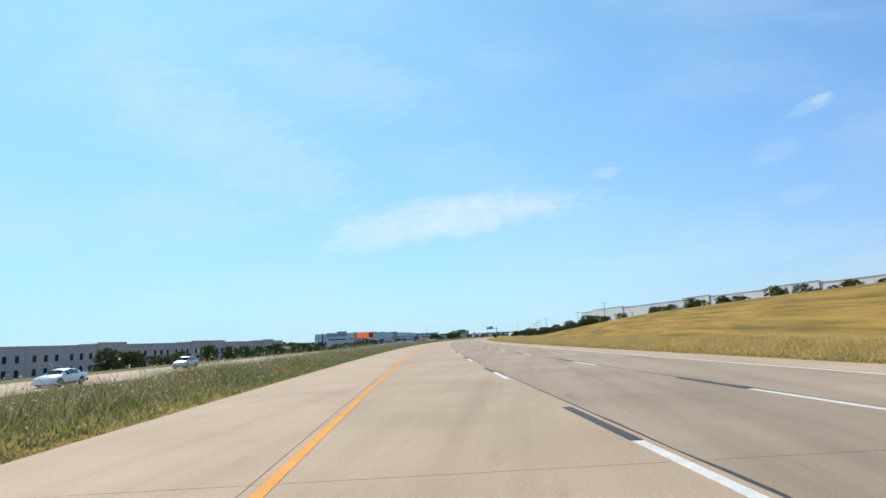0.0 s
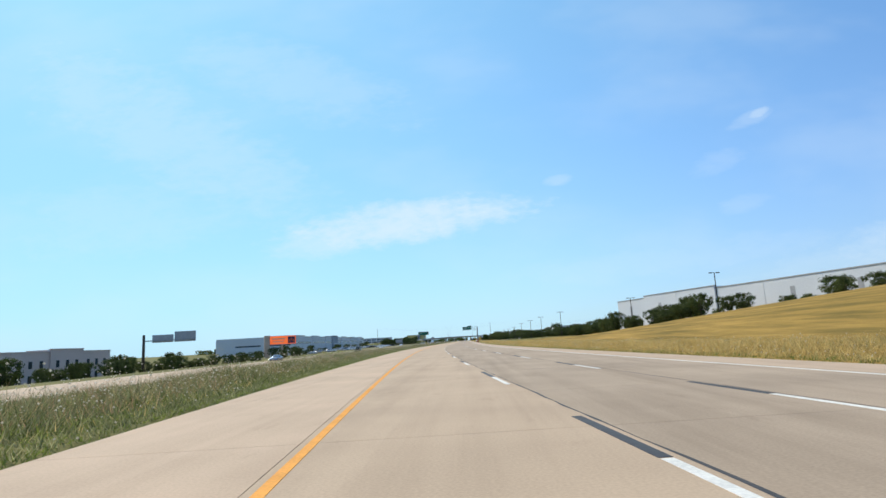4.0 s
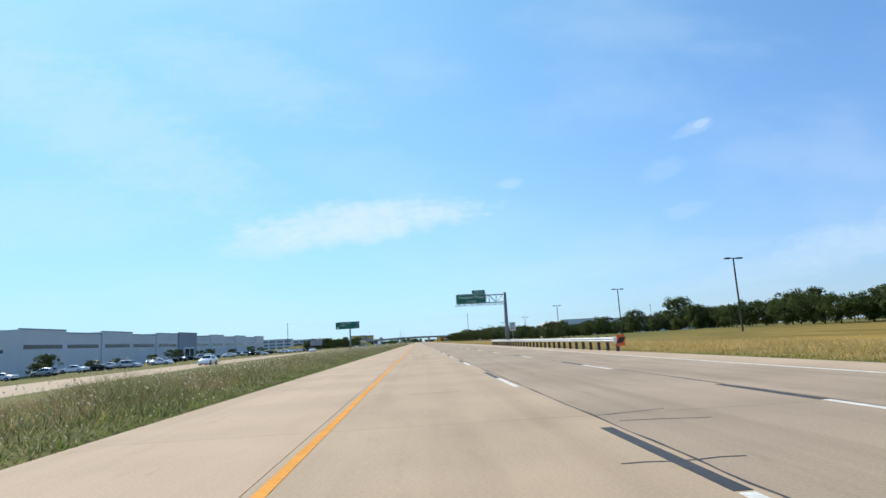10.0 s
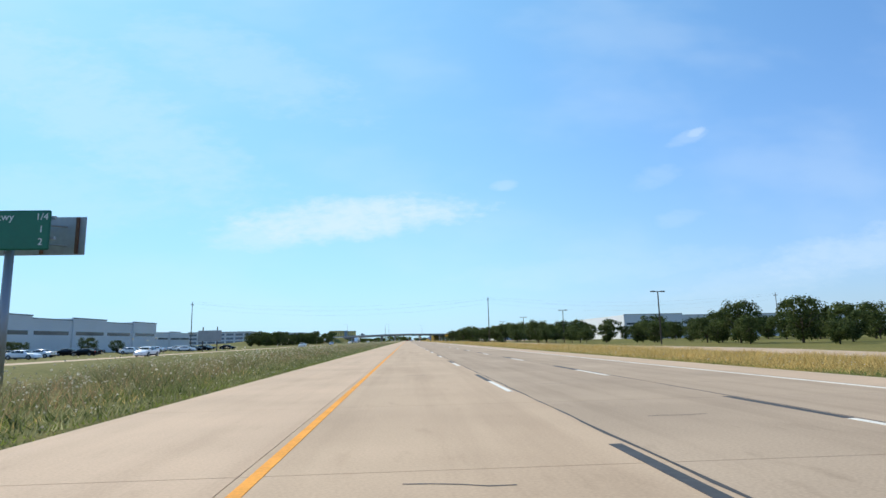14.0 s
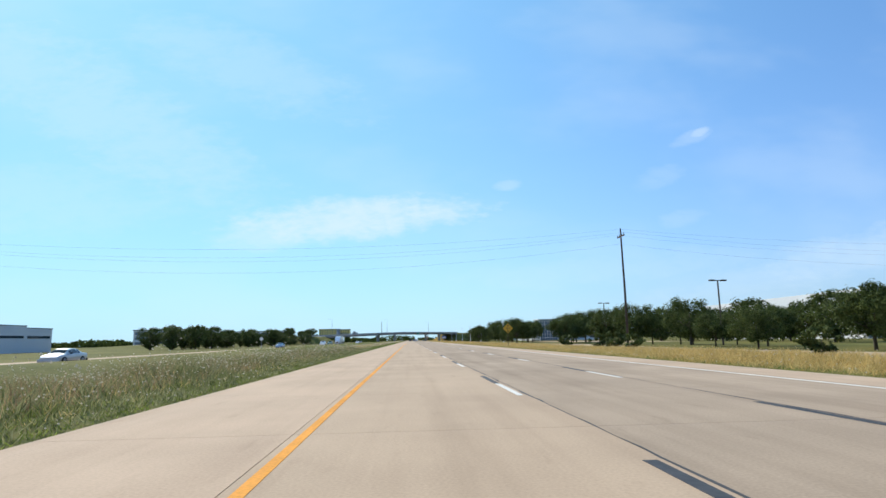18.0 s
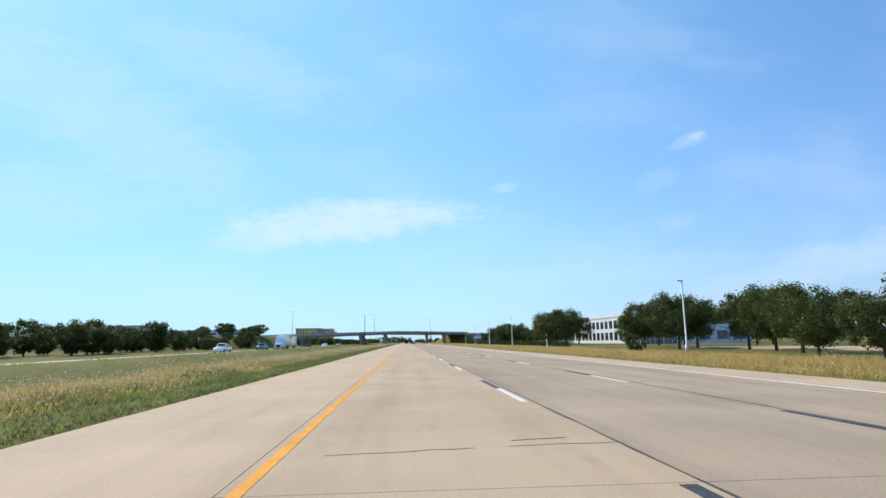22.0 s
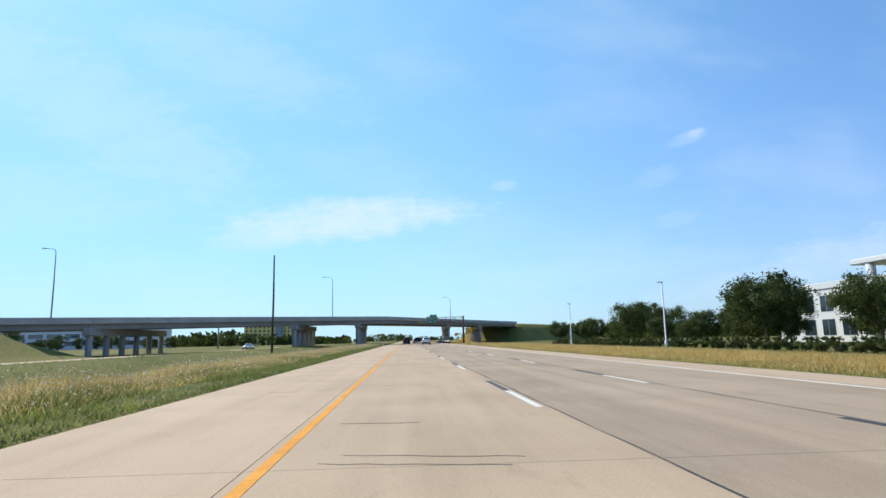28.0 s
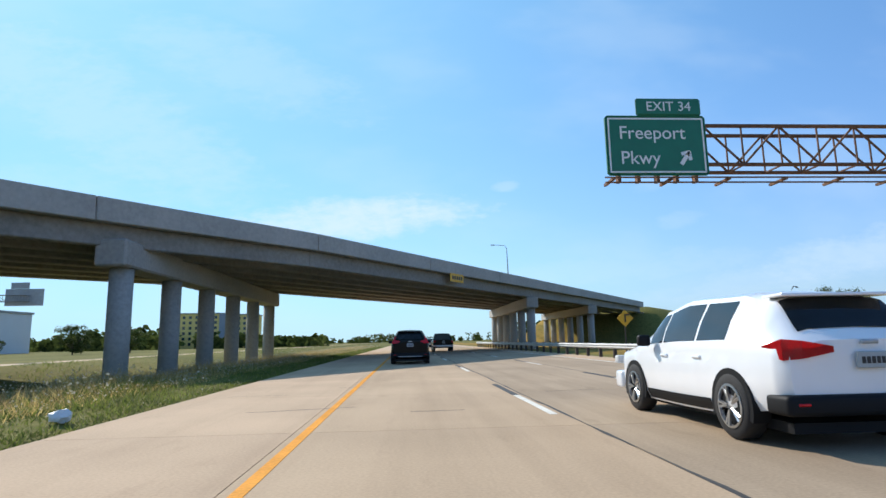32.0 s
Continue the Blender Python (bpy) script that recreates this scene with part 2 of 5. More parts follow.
def ground_cover():
    """Soil and turf: golden hay to the right of the road, browner weeds to the left, greener patches in both."""
    m = mat("ground_cover", (0.19, 0.155, 0.05), 0.95, vary=0.3, grain=3.0, broad=0.06, bump=0.6, tint=(0.075, 0.095, 0.024), depth=0.1, gloss=0.05)
    N, L = m.node_tree.nodes, m.node_tree.links
    p = N["Principled BSDF"]
    old = p.inputs["Base Color"].links[0].from_socket
    co, sep, ns = N.new("ShaderNodeTexCoord"), N.new("ShaderNodeSeparateXYZ"), N.new("ShaderNodeTexNoise")
    L.new(co.outputs["Object"], sep.inputs[0])
    ns.inputs["Scale"].default_value, ns.inputs["Detail"].default_value = 0.12, 5.0
    L.new(co.outputs["Object"], ns.inputs["Vector"])
    add = N.new("ShaderNodeMath")
    add.operation = "MULTIPLY_ADD"
    add.inputs[1].default_value = 14.0
    L.new(ns.outputs[0], add.inputs[0])
    L.new(sep.outputs[0], add.inputs[2])
    a, b = N.new("ShaderNodeMapRange"), N.new("ShaderNodeMapRange")
    for n, lo, hi in ((a, 18.0, 23.0), (b, 40.0, 31.0)):
        n.inputs["From Min"].default_value, n.inputs["From Max"].default_value = lo, hi
        L.new(add.outputs[0], n.inputs["Value"])
    rise, wide, both = N.new("ShaderNodeMapRange"), N.new("ShaderNodeMath"), N.new("ShaderNodeMath")
    rise.inputs["From Min"].default_value, rise.inputs["From Max"].default_value = 430.0, 320.0
    L.new(sep.outputs[1], rise.inputs["Value"])
    wide.operation, both.operation = "MAXIMUM", "MULTIPLY"
    L.new(rise.outputs[0], wide.inputs[0])
    L.new(b.outputs[0], wide.inputs[1])
    L.new(a.outputs[0], both.inputs[0])
    L.new(wide.outputs[0], both.inputs[1])
    mp, streak, pick, hay = N.new("ShaderNodeMapping"), N.new("ShaderNodeTexNoise"), N.new("ShaderNodeMapRange"), N.new("ShaderNodeMix")
    mp.inputs["Scale"].default_value = (0.35, 0.05, 1.0)
    L.new(co.outputs["Object"], mp.inputs[0])
    L.new(mp.outputs[0], streak.inputs["Vector"])
    streak.inputs["Scale"].default_value, streak.inputs["Detail"].default_value, streak.inputs["Roughness"].default_value = 1.0, 8.0, 0.7
    pick.inputs["From Min"].default_value, pick.inputs["From Max"].default_value = 0.38, 0.62
    L.new(streak.outputs[0], pick.inputs["Value"])
    hay.data_type = "RGBA"
    hay.inputs[6].default_value, hay.inputs[7].default_value = (0.19, 0.13, 0.033, 1), (0.44, 0.265, 0.065, 1)
    L.new(pick.outputs[0], hay.inputs[0])
    mix = N.new("ShaderNodeMix")
    mix.data_type = "RGBA"
    L.new(hay.outputs[2], mix.inputs[7])
    L.new(both.outputs[0], mix.inputs[0])
    L.new(old, mix.inputs[6])
    L.new(mix.outputs[2], p.inputs["Base Color"])
    return m


SOIL = ground_cover()
RUST_WEED = leafy("rust_weed", (0.18, 0.11, 0.055), (0.50, 0.34, 0.19), through_light=0.5, scale=0.8)
DEEP = leafy("deep_green_weed", (0.045, 0.06, 0.02), (0.22, 0.24, 0.08), through_light=0.5, scale=0.8)
WEED = leafy("weed_leaf", (0.11, 0.115, 0.048), (0.42, 0.40, 0.20), through_light=0.5, scale=0.5)
GREEN = leafy("green_grass", (0.07, 0.10, 0.022), (0.30, 0.34, 0.075), through_light=0.5, scale=0.7)
STRAW = leafy("dry_grass", (0.38, 0.26, 0.075), (0.76, 0.56, 0.22), through_light=0.45)
MEDIAN_STRAW = leafy("faded_grass", (0.30, 0.20, 0.06), (0.80, 0.60, 0.25), through_light=0.55, scale=0.4)
SEED = leafy("seed_head", (0.42, 0.35, 0.23), (0.80, 0.74, 0.60), through_light=0.5)
LEAF = leafy("oak_leaf", (0.020, 0.034, 0.010), (0.14, 0.17, 0.045), through_light=0.32, scale=0.35)
BARK = mat("bark", (0.11, 0.085, 0.06), 0.9, vary=0.3, grain=18, bump=0.6)
TIMBER = mat("pole_timber", (0.075, 0.058, 0.045), 0.9, vary=0.25, grain=15, bump=0.4)
GALV = mat("galvanised_steel", (0.33, 0.34, 0.35), 0.5, 0.7, vary=0.12, grain=30)
RAIL_STEEL = mat("pale_rail_steel", (0.50, 0.51, 0.50), 0.55, 0.2, vary=0.12, grain=8, broad=0.6)
RUST = mat("weathering_steel", (0.20, 0.10, 0.055), 0.8, 0.2, vary=0.3, grain=14)
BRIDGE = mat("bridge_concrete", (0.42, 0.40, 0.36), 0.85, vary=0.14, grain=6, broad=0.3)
BRIDGE_DK = mat("darker_girder_concrete", (0.30, 0.285, 0.26), 0.9, vary=0.18, grain=5, broad=0.25)
GALV_DULL = mat("dull_grey_steel", (0.24, 0.25, 0.26), 0.6, 0.3, vary=0.12, grain=20)
SIGN_G = mat("green_sign_sheet", (0.007, 0.155, 0.088), 0.45, vary=0.08, grain=4)
SIGN_B = mat("blue_sign_sheet", (0.01, 0.10, 0.38), 0.45, vary=0.08, grain=4)
SIGN_Y = mat("yellow_sign_sheet", (0.78, 0.42, 0.02), 0.5, vary=0.08, grain=4)
SIGN_W = mat("white_sign_sheet", (0.75, 0.77, 0.76), 0.5, vary=0.06, grain=4)
SIGN_K = mat("black_sign_print", (0.02, 0.02, 0.02), 0.5, vary=0.1, grain=4)
SIGN_BACK = mat("bare_sign_back", (0.36, 0.37, 0.38), 0.5, 0.4, vary=0.1, grain=4)
ORANGE = mat("orange_poster", (0.85, 0.15, 0.03), 0.6, vary=0.08, grain=2)
ORANGE_PALE = mat("pale_orange_print", (0.95, 0.50, 0.30), 0.5, vary=0.08, grain=2)
SCREEN = mat("orange_screen", (0.85, 0.15, 0.03), 0.4, vary=0.08, grain=2)
SCREEN.node_tree.nodes["Principled BSDF"].inputs["Emission Color"].default_value = (1.0, 0.16, 0.03, 1)
SCREEN.node_tree.nodes["Principled BSDF"].inputs["Emission Strength"].default_value = 0.75
BRICK_TAN = mat("tan_masonry", (0.62, 0.46, 0.34), 0.85, vary=0.14, grain=5, broad=0.4)
POSTER_DK = mat("dark_poster_print", (0.07, 0.03, 0.09), 0.6, vary=0.2, grain=2)
WALL_W = mat("white_tilt_wall", (0.66, 0.67, 0.66), 0.8, vary=0.06, grain=3, broad=0.1)
WALL_G = mat("grey_tilt_wall", (0.30, 0.33, 0.36), 0.8, vary=0.08, grain=3, broad=0.1)
WALL_B = mat("yellow_wall", (0.84, 0.62, 0.20), 0.8, vary=0.08, grain=3, broad=0.1)
WALL_T = mat("tan_office_wall", (0.64, 0.50, 0.43), 0.8, vary=0.08, grain=3, broad=0.1)
PANE_DK = mat("dark_window_glass", (0.03, 0.045, 0.055), 0.08, vary=0.1, grain=0.5, bump=0)
PANE_SKY = mat("blue_curtain_glass", (0.05, 0.09, 0.14), 0.05, vary=0.1, grain=0.5, bump=0, gloss=0.8)
ROOFING = mat("flat_roofing", (0.38, 0.38, 0.37), 0.9, vary=0.1, grain=2)
CAR_WHITE = mat("white_car_paint", (0.88, 0.89, 0.90), 0.25, vary=0.02, grain=3, bump=0, coat=0.8)
CAR_BLACK = mat("black_car_paint", (0.006, 0.0065, 0.007), 0.18, vary=0.1, grain=3, bump=0, gloss=0.12)
CAR_SILVER = mat("silver_car_paint", (0.42, 0.44, 0.46), 0.3, 0.5, vary=0.05, grain=3, bump=0, coat=0.6)
CAR_TEAL = mat("teal_car_paint", (0.02, 0.16, 0.17), 0.3, 0.1, vary=0.05, grain=3, bump=0, coat=0.6)
CAR_BLUE = mat("blue_car_paint", (0.12, 0.24, 0.40), 0.3, 0.3, vary=0.05, grain=3, bump=0, coat=0.6)
CAR_GLASS = mat("tinted_car_glass", (0.022, 0.027, 0.030), 0.05, vary=0.35, grain=2.2, bump=0, gloss=0.75)
PLASTIC = mat("black_plastic", (0.009, 0.010, 0.012), 0.6, vary=0.15, grain=60, bump=0.1, depth=0.001, gloss=0.2)
RUBBER = mat("tyre_rubber", (0.016, 0.016, 0.017), 0.8, vary=0.2, grain=40)
ALLOY = mat("alloy_rim", (0.5, 0.51, 0.52), 0.3, 0.9, vary=0.08, grain=20, bump=0)
RED_LAMP = mat("red_lamp_lens", (0.60, 0.008, 0.015), 0.25, vary=0.1, grain=20, bump=0, coat=0.1)
PLATE = mat("plate_sheet", (0.62, 0.63, 0.62), 0.5, vary=0.05, grain=20)
PLATE_DIM = mat("dull_plate_sheet", (0.40, 0.43, 0.43), 0.6, vary=0.08, grain=20)

# ---- building helpers ----


def link_mesh(name, bm, material, smooth=False):
    me = bpy.data.meshes.new(name)
    bm.to_mesh(me)
    bm.free()
    for mm in (material if isinstance(material, (list, tuple)) else [material]):
        me.materials.append(mm)
    if smooth:
        me.polygons.foreach_set("use_smooth", [True] * len(me.polygons))
    return me


def part(name, bm, material, parent, label="", smooth=False):
    ob = new(name, link_mesh(name, bm, material, smooth))
    ob.parent = parent
    return tagged(ob, label) if label else ob


def shared(name, me, parent, m=None):
    """One more object on a mesh that is already there."""
    ob = new(name, me)
    ob.parent = parent
    if m is not None:
        ob.matrix_basis = m
    return ob


def thing(name, label, category, m=None, group="", kind=""):
    ob = new(name)
    ob.empty_display_size = 0.2
    if m is not None:
        ob.matrix_basis = m
    return tagged(ob, label, category, group, kind)


def setting(name, bm, material, label, category, smooth=False, kind="structure"):
    return tagged(new(name, link_mesh(name, bm, material, smooth)), label, category, kind=kind)


def add_box(bm, x0, x1, y0, y1, z0, z1, bevel=0.0, seg=1, m=None):
    vs = [bm.verts.new((x, y, z)) for z in (z0, z1) for y in (y0, y1) for x in (x0, x1)]
    fs = [bm.faces.new([vs[i] for i in f]) for f in ((0, 2, 3, 1), (4, 5, 7, 6), (0, 1, 5, 4), (2, 6, 7, 3), (0, 4, 6, 2), (1, 3, 7, 5))]
    if m is not None:
        bmesh.ops.transform(bm, matrix=m, verts=vs)
    if bevel:
        edges = list({e for f in fs for e in f.edges})
        bmesh.ops.bevel(bm, geom=edges, offset=bevel, segments=seg, affect="EDGES", profile=0.5)
    return bm


def box(*a, **k):
    return add_box(bmesh.new(), *a, **k)


def add_tube(bm, path, radii, n=8, caps=True):
    """A tube through points, with a radius (or a width and a height) at each."""
    rings = []
    for i, q in enumerate(path):
        q = Vector(q)
        a, b = Vector(path[max(i - 1, 0)]), Vector(path[min(i + 1, len(path) - 1)])
        way = (b - a).normalized()
        side = way.cross(Vector((0, 0, 1)))
        side = Vector((1, 0, 0)) if side.length < 0.05 else side.normalized()
        up = side.cross(way).normalized()
        r = radii[i] if isinstance(radii, (list, tuple)) else radii
        rw, rh = r if isinstance(r, tuple) else (r, r)
        rings.append([bm.verts.new(q + side * math.cos(t) * rw + up * math.sin(t) * rh) for t in (2 * math.pi * k / n for k in range(n))])
    for r0, r1 in zip(rings, rings[1:]):
        for k in range(n):
            bm.faces.new((r0[k], r0[(k + 1) % n], r1[(k + 1) % n], r1[k]))
    if caps:
        bm.faces.new(rings[0][::-1])
        bm.faces.new(rings[-1])
    return bm


def tube(path, radii, n=8):
    return add_tube(bmesh.new(), path, radii, n)


def add_sheet(bm, fn, us, vs):
    """A sheet of points fn(u, v)."""
    rows = [[bm.verts.new(fn(u, v)) for u in us] for v in vs]
    for r0, r1 in zip(rows, rows[1:]):
        for k in range(len(us) - 1):
            bm.faces.new((r0[k], r0[k + 1], r1[k + 1], r1[k]))
    return bm


def span(a, b, n):
    return [a + (b - a) * i / n for i in range(n + 1)]


def writing(text, size, material, parent, m, name="lettering"):
    cu = bpy.data.curves.new("letters", "FONT")
    cu.body, cu.size, cu.align_x, cu.align_y, cu.extrude = text, size, "CENTER", "CENTER", 0.004
    tmp = bpy.data.objects.new("letters", cu)
    me = bpy.data.meshes.new_from_object(tmp)
    bpy.data.objects.remove(tmp)
    me.materials.clear()
    me.materials.append(material)
    ob = shared(name, me, parent, m)
    return ob


# ---- ground ----
LEFT_EDGE, YELLOW, LANE_A, LANE_B, WHITE_EDGE, RIGHT_EDGE = -4.55, -1.29, 2.16, 5.72, 9.3, 11.3
BR_Y, BR_SKEW, BR_HALF, DECK_LO, DECK_HI = 1039.0, 1.45, 8.4, 5.6, 7.5
R_BEND = BEND / LEAN_IN


def at(v, d, z=0.0):
    """The place at station v and d metres to the right of the camera's line."""
    cx, cy = centre(v)
    a = heading(v)
    return (cx + d * math.cos(a), cy + d * math.sin(a), z)


def place(v, d, z=0.0, turn=0.0):
    return pose(*at(v, d, z), 0, 0, math.degrees(heading(v)) + turn)


def smooth_step(a, b, x):
    t = min(1.0, max(0.0, (x - a) / (b - a)))
    return t * t * (3 - 2 * t)


def drop(v):
    """How far the opposite carriageway lies below its usual height on the first stretch."""
    return 0.9 * (1 - smooth_step(300, 480, v))


def lie(v, d):
    """Height of the ground by station and offset."""
    z = -0.12
    if d < LEFT_EDGE:
        e = LEFT_EDGE - d
        z += 0.12 * smooth_step(0, 0.3, e) - 0.9 * smooth_step(2, 12, e) + 0.33 * smooth_step(13, 20, e) - drop(v) * smooth_step(11, 23, e)
        z += 0.72 * smooth_step(11, 16, e) * (1 - smooth_step(19, 23, e)) * smooth_step(290, 380, v)
        z -= 2.6 * smooth_step(45, 80, e) * (1 - smooth_step(330, 520, v))
        z += 0.10 * math.sin(d * 0.31 + v * 0.11) * smooth_step(1, 6, e) * (1 - smooth_step(14, 20, e))
    elif d > RIGHT_EDGE:
        e = d - RIGHT_EDGE
        z += 0.10 * smooth_step(0, 0.4, e) - 0.35 * smooth_step(3, 16, e)
        z += (6.0 * smooth_step(4, 62, e)) * (1 - smooth_step(170, 340, v)) + 0.9 * smooth_step(12, 40, e) * (1 - smooth_step(430, 520, v))
        z += 0.08 * math.sin(d * 0.2 + v * 0.07) * smooth_step(1, 6, e)
    # approach banks of the overpass
    x, y = at(v, d)[:2]
    ca, sa = 1 / math.hypot(1, BR_SKEW), BR_SKEW / math.hypot(1, BR_SKEW)
    run, off = x * ca + (y - BR_Y) * sa, abs((y - BR_Y) * ca - x * sa)
    up = max(smooth_step(54, 68, run) * (1 - smooth_step(110, 240, run)), smooth_step(-103, -114, run) * (1 - smooth_step(-150, -290, run))) * (1 - smooth_step(9, 20, off))
    return z + (DECK_HI - (3.05 if run < 0 else 0.75) - z) * up


def ground_z(x, y):
    if y >= BEND:
        return lie(y, x)
    a = math.atan2(BEND - y, R_BEND - x)
    return lie(BEND - R_BEND * a, R_BEND - math.hypot(R_BEND - x, BEND - y))


ds_ = sorted(set([-1500, -900, -500, -300, -200, -150] + [-120 + 4 * i for i in range(24)] + [-27 + 1.5 * i for i in range(15)] +
                 [-5.2, LEFT_EDGE - 0.1, LEFT_EDGE, 0, RIGHT_EDGE, RIGHT_EDGE + 0.4] + [12.5 + 3 * i for i in range(36)] + [130, 160, 220, 320, 600, 1000, 1500]))
vs_ = [-150 + 10 * i for i in range(110)] + [950 + 4 * i for i in range(50)] + [1150 + 25 * i for i in range(15)] + [1600, 1900, 2500, 3400, 4800]
setting("ground", add_sheet(bmesh.new(), lambda u, v: at(v, u, lie(v, u)), ds_, vs_), SOIL, "grassy verge and fields of dry grass along the highway", "ground", smooth=True)


def ribbon(name, d0, d1, v0, v1, z0, z1, material, step=10.0):
    """A long slab along the road between two offsets."""
    bm = bmesh.new()
    n = max(1, int((v1 - v0) / step))
    prof = ((d0, z0), (d0, z1), (d1, z1), (d1, z0))
    rings = [[bm.verts.new(at(v, d, z)) for d, z in prof] for v in span(v0, v1, n)]
    for a, b in zip(rings, rings[1:]):
        for k in range(4):
            bm.faces.new((a[k], a[(k + 1) % 4], b[(k + 1) % 4], b[k]))
    bm.faces.new(rings[0])
    bm.faces.new(rings[-1][::-1])
    bmesh.ops.recalc_face_normals(bm, faces=bm.faces)
    return bm


road = setting("road", ribbon("road", LEFT_EDGE, RIGHT_EDGE, -60, 1900, -0.25, -0.013, SEAM), SEAM, "pale tan concrete carriageway of three lanes with jointed slabs", "road")
part("far_slab", ribbon("far_slab", LEFT_EDGE + 0.02, RIGHT_EDGE - 0.02, 1120, 1900, -0.012, -0.003, CONCRETE), CONCRETE, road)
bm = bmesh.new()
rings = [[bm.verts.new(at(v, d, z - drop(v))) for d, z in ((-42, -0.95), (-42, -0.47), (-28, -0.47), (-28, -0.95))] for v in range(-60, 1901, 10)]
for a, b in zip(rings, rings[1:]):
    for k in range(4):
        bm.faces.new((a[k], a[(k + 1) % 4], b[(k + 1) % 4], b[k]))
bmesh.ops.recalc_face_normals(bm, faces=bm.faces)
setting("oncoming_road", bm, CONCRETE, "concrete carriageway for the opposite traffic beyond the median", "road")
bm = bmesh.new()
for v in range(430, 670, 10):
    a, b, c, d = at(v, 25, lie(v, 27) + 0.08), at(v, 30.5, lie(v, 27) + 0.08), at(v + 10, 30.5, lie(v + 10, 27) + 0.08), at(v + 10, 25, lie(v + 10, 27) + 0.08)
    top = [bm.verts.new(q) for q in (a, b, c, d)]
    low = [bm.verts.new((q[0], q[1], q[2] - 0.5)) for q in (a, b, c, d)]
    bm.faces.new(top)
    for k in range(4):
        bm.faces.new((top[k], low[k], low[(k + 1) % 4], top[(k + 1) % 4]))
bmesh.ops.remove_doubles(bm, verts=bm.verts, dist=0.001)
bmesh.ops.recalc_face_normals(bm, faces=bm.faces)
setting("parking_lot", box(44, 61, 676, 768, -0.6, lie(720, 50) + 0.1), SHOULDER, "pale concrete parking lot beyond the lawn", "pavement")
setting("frontage_road", bm, SHOULDER, "pale concrete frontage road beside the verge", "road")

# road marks, a few millimetres proud of the slabs
marks = thing("road_marking", "painted yellow and white lane lines on the concrete", "road marking", kind="structure")
part("yellow_edge_line", ribbon("y", YELLOW - 0.06, YELLOW + 0.06, -40, 1700, 0.0, 0.004, PAINT_Y, 6), PAINT_Y, marks, "solid yellow edge line")
part("white_edge_line", ribbon("w", WHITE_EDGE - 0.06, WHITE_EDGE + 0.06, -40, 1700, 0.0, 0.004, PAINT_W, 6), PAINT_W, marks, "solid white edge line")
dash_mesh = link_mesh("lane_dash", box(-0.06, 0.06, 0, 3.05, 0.0, 0.004), PAINT_W)
dark_mesh = link_mesh("contrast_dash", box(-0.07, 0.07, 0, 2.9, 0.0, 0.004), PAINT_K)
for lane, first in ((LANE_A, DASH_A), (LANE_B, DASH_B)):
    for i in range(-2, 100):
        shared("lane_dash", dash_mesh, marks, place(first + 12.2 * i, lane))
        if i < 92:
            shared("contrast_dash", dark_mesh, marks, place(first + 12.2 * i + 3.1, lane))

# ragged tar in the long joints beside the lane lines, and short cracks
rnd = random.Random(4)
for lane, off in ((LANE_A, 0.16), (LANE_B, 0.12)):
    bm = bmesh.new()
    yy, pts = -20.0, []
    while yy < 1110:
        pts.append((lane + off + rnd.uniform(-0.02, 0.02), yy, rnd.uniform(0.012, 0.035) * (0.4 if rnd.random() < 0.35 else 1)))
        yy += rnd.uniform(0.4, 1.1)
    for (xa, ya, wa), (xb, yb, wb) in zip(pts, pts[1:]):
        bm.faces.new([bm.verts.new(q) for q in (at(ya, xa - wa, 0.0025), at(ya, xa + wa, 0.0025), at(yb, xb + wb, 0.0025), at(yb, xb - wb, 0.0025))])
    part("joint_filler", bm, SEAM, road, "dark ragged joint filler")
for k in range(260):
    cx, cy = rnd.uniform(-4.2, 9), rnd.uniform(4, 1040)
    bm, w, ang = bmesh.new(), rnd.uniform(0.008, 0.02), rnd.uniform(-0.25, 0.25)
    q = [(cx + i * 0.22, cy + i * 0.22 * ang + rnd.uniform(-0.03, 0.03)) for i in range(rnd.randint(4, 9))]
    for (xa, ya), (xb, yb) in zip(q, q[1:]):
        bm.faces.new([bm.verts.new(c) for c in (at(ya - w, xa, 0.0024), at(yb - w, xb, 0.0024), at(yb + w, xb, 0.0024), at(ya + w, xa, 0.0024))])
    part("crack", bm, SEAM, road)

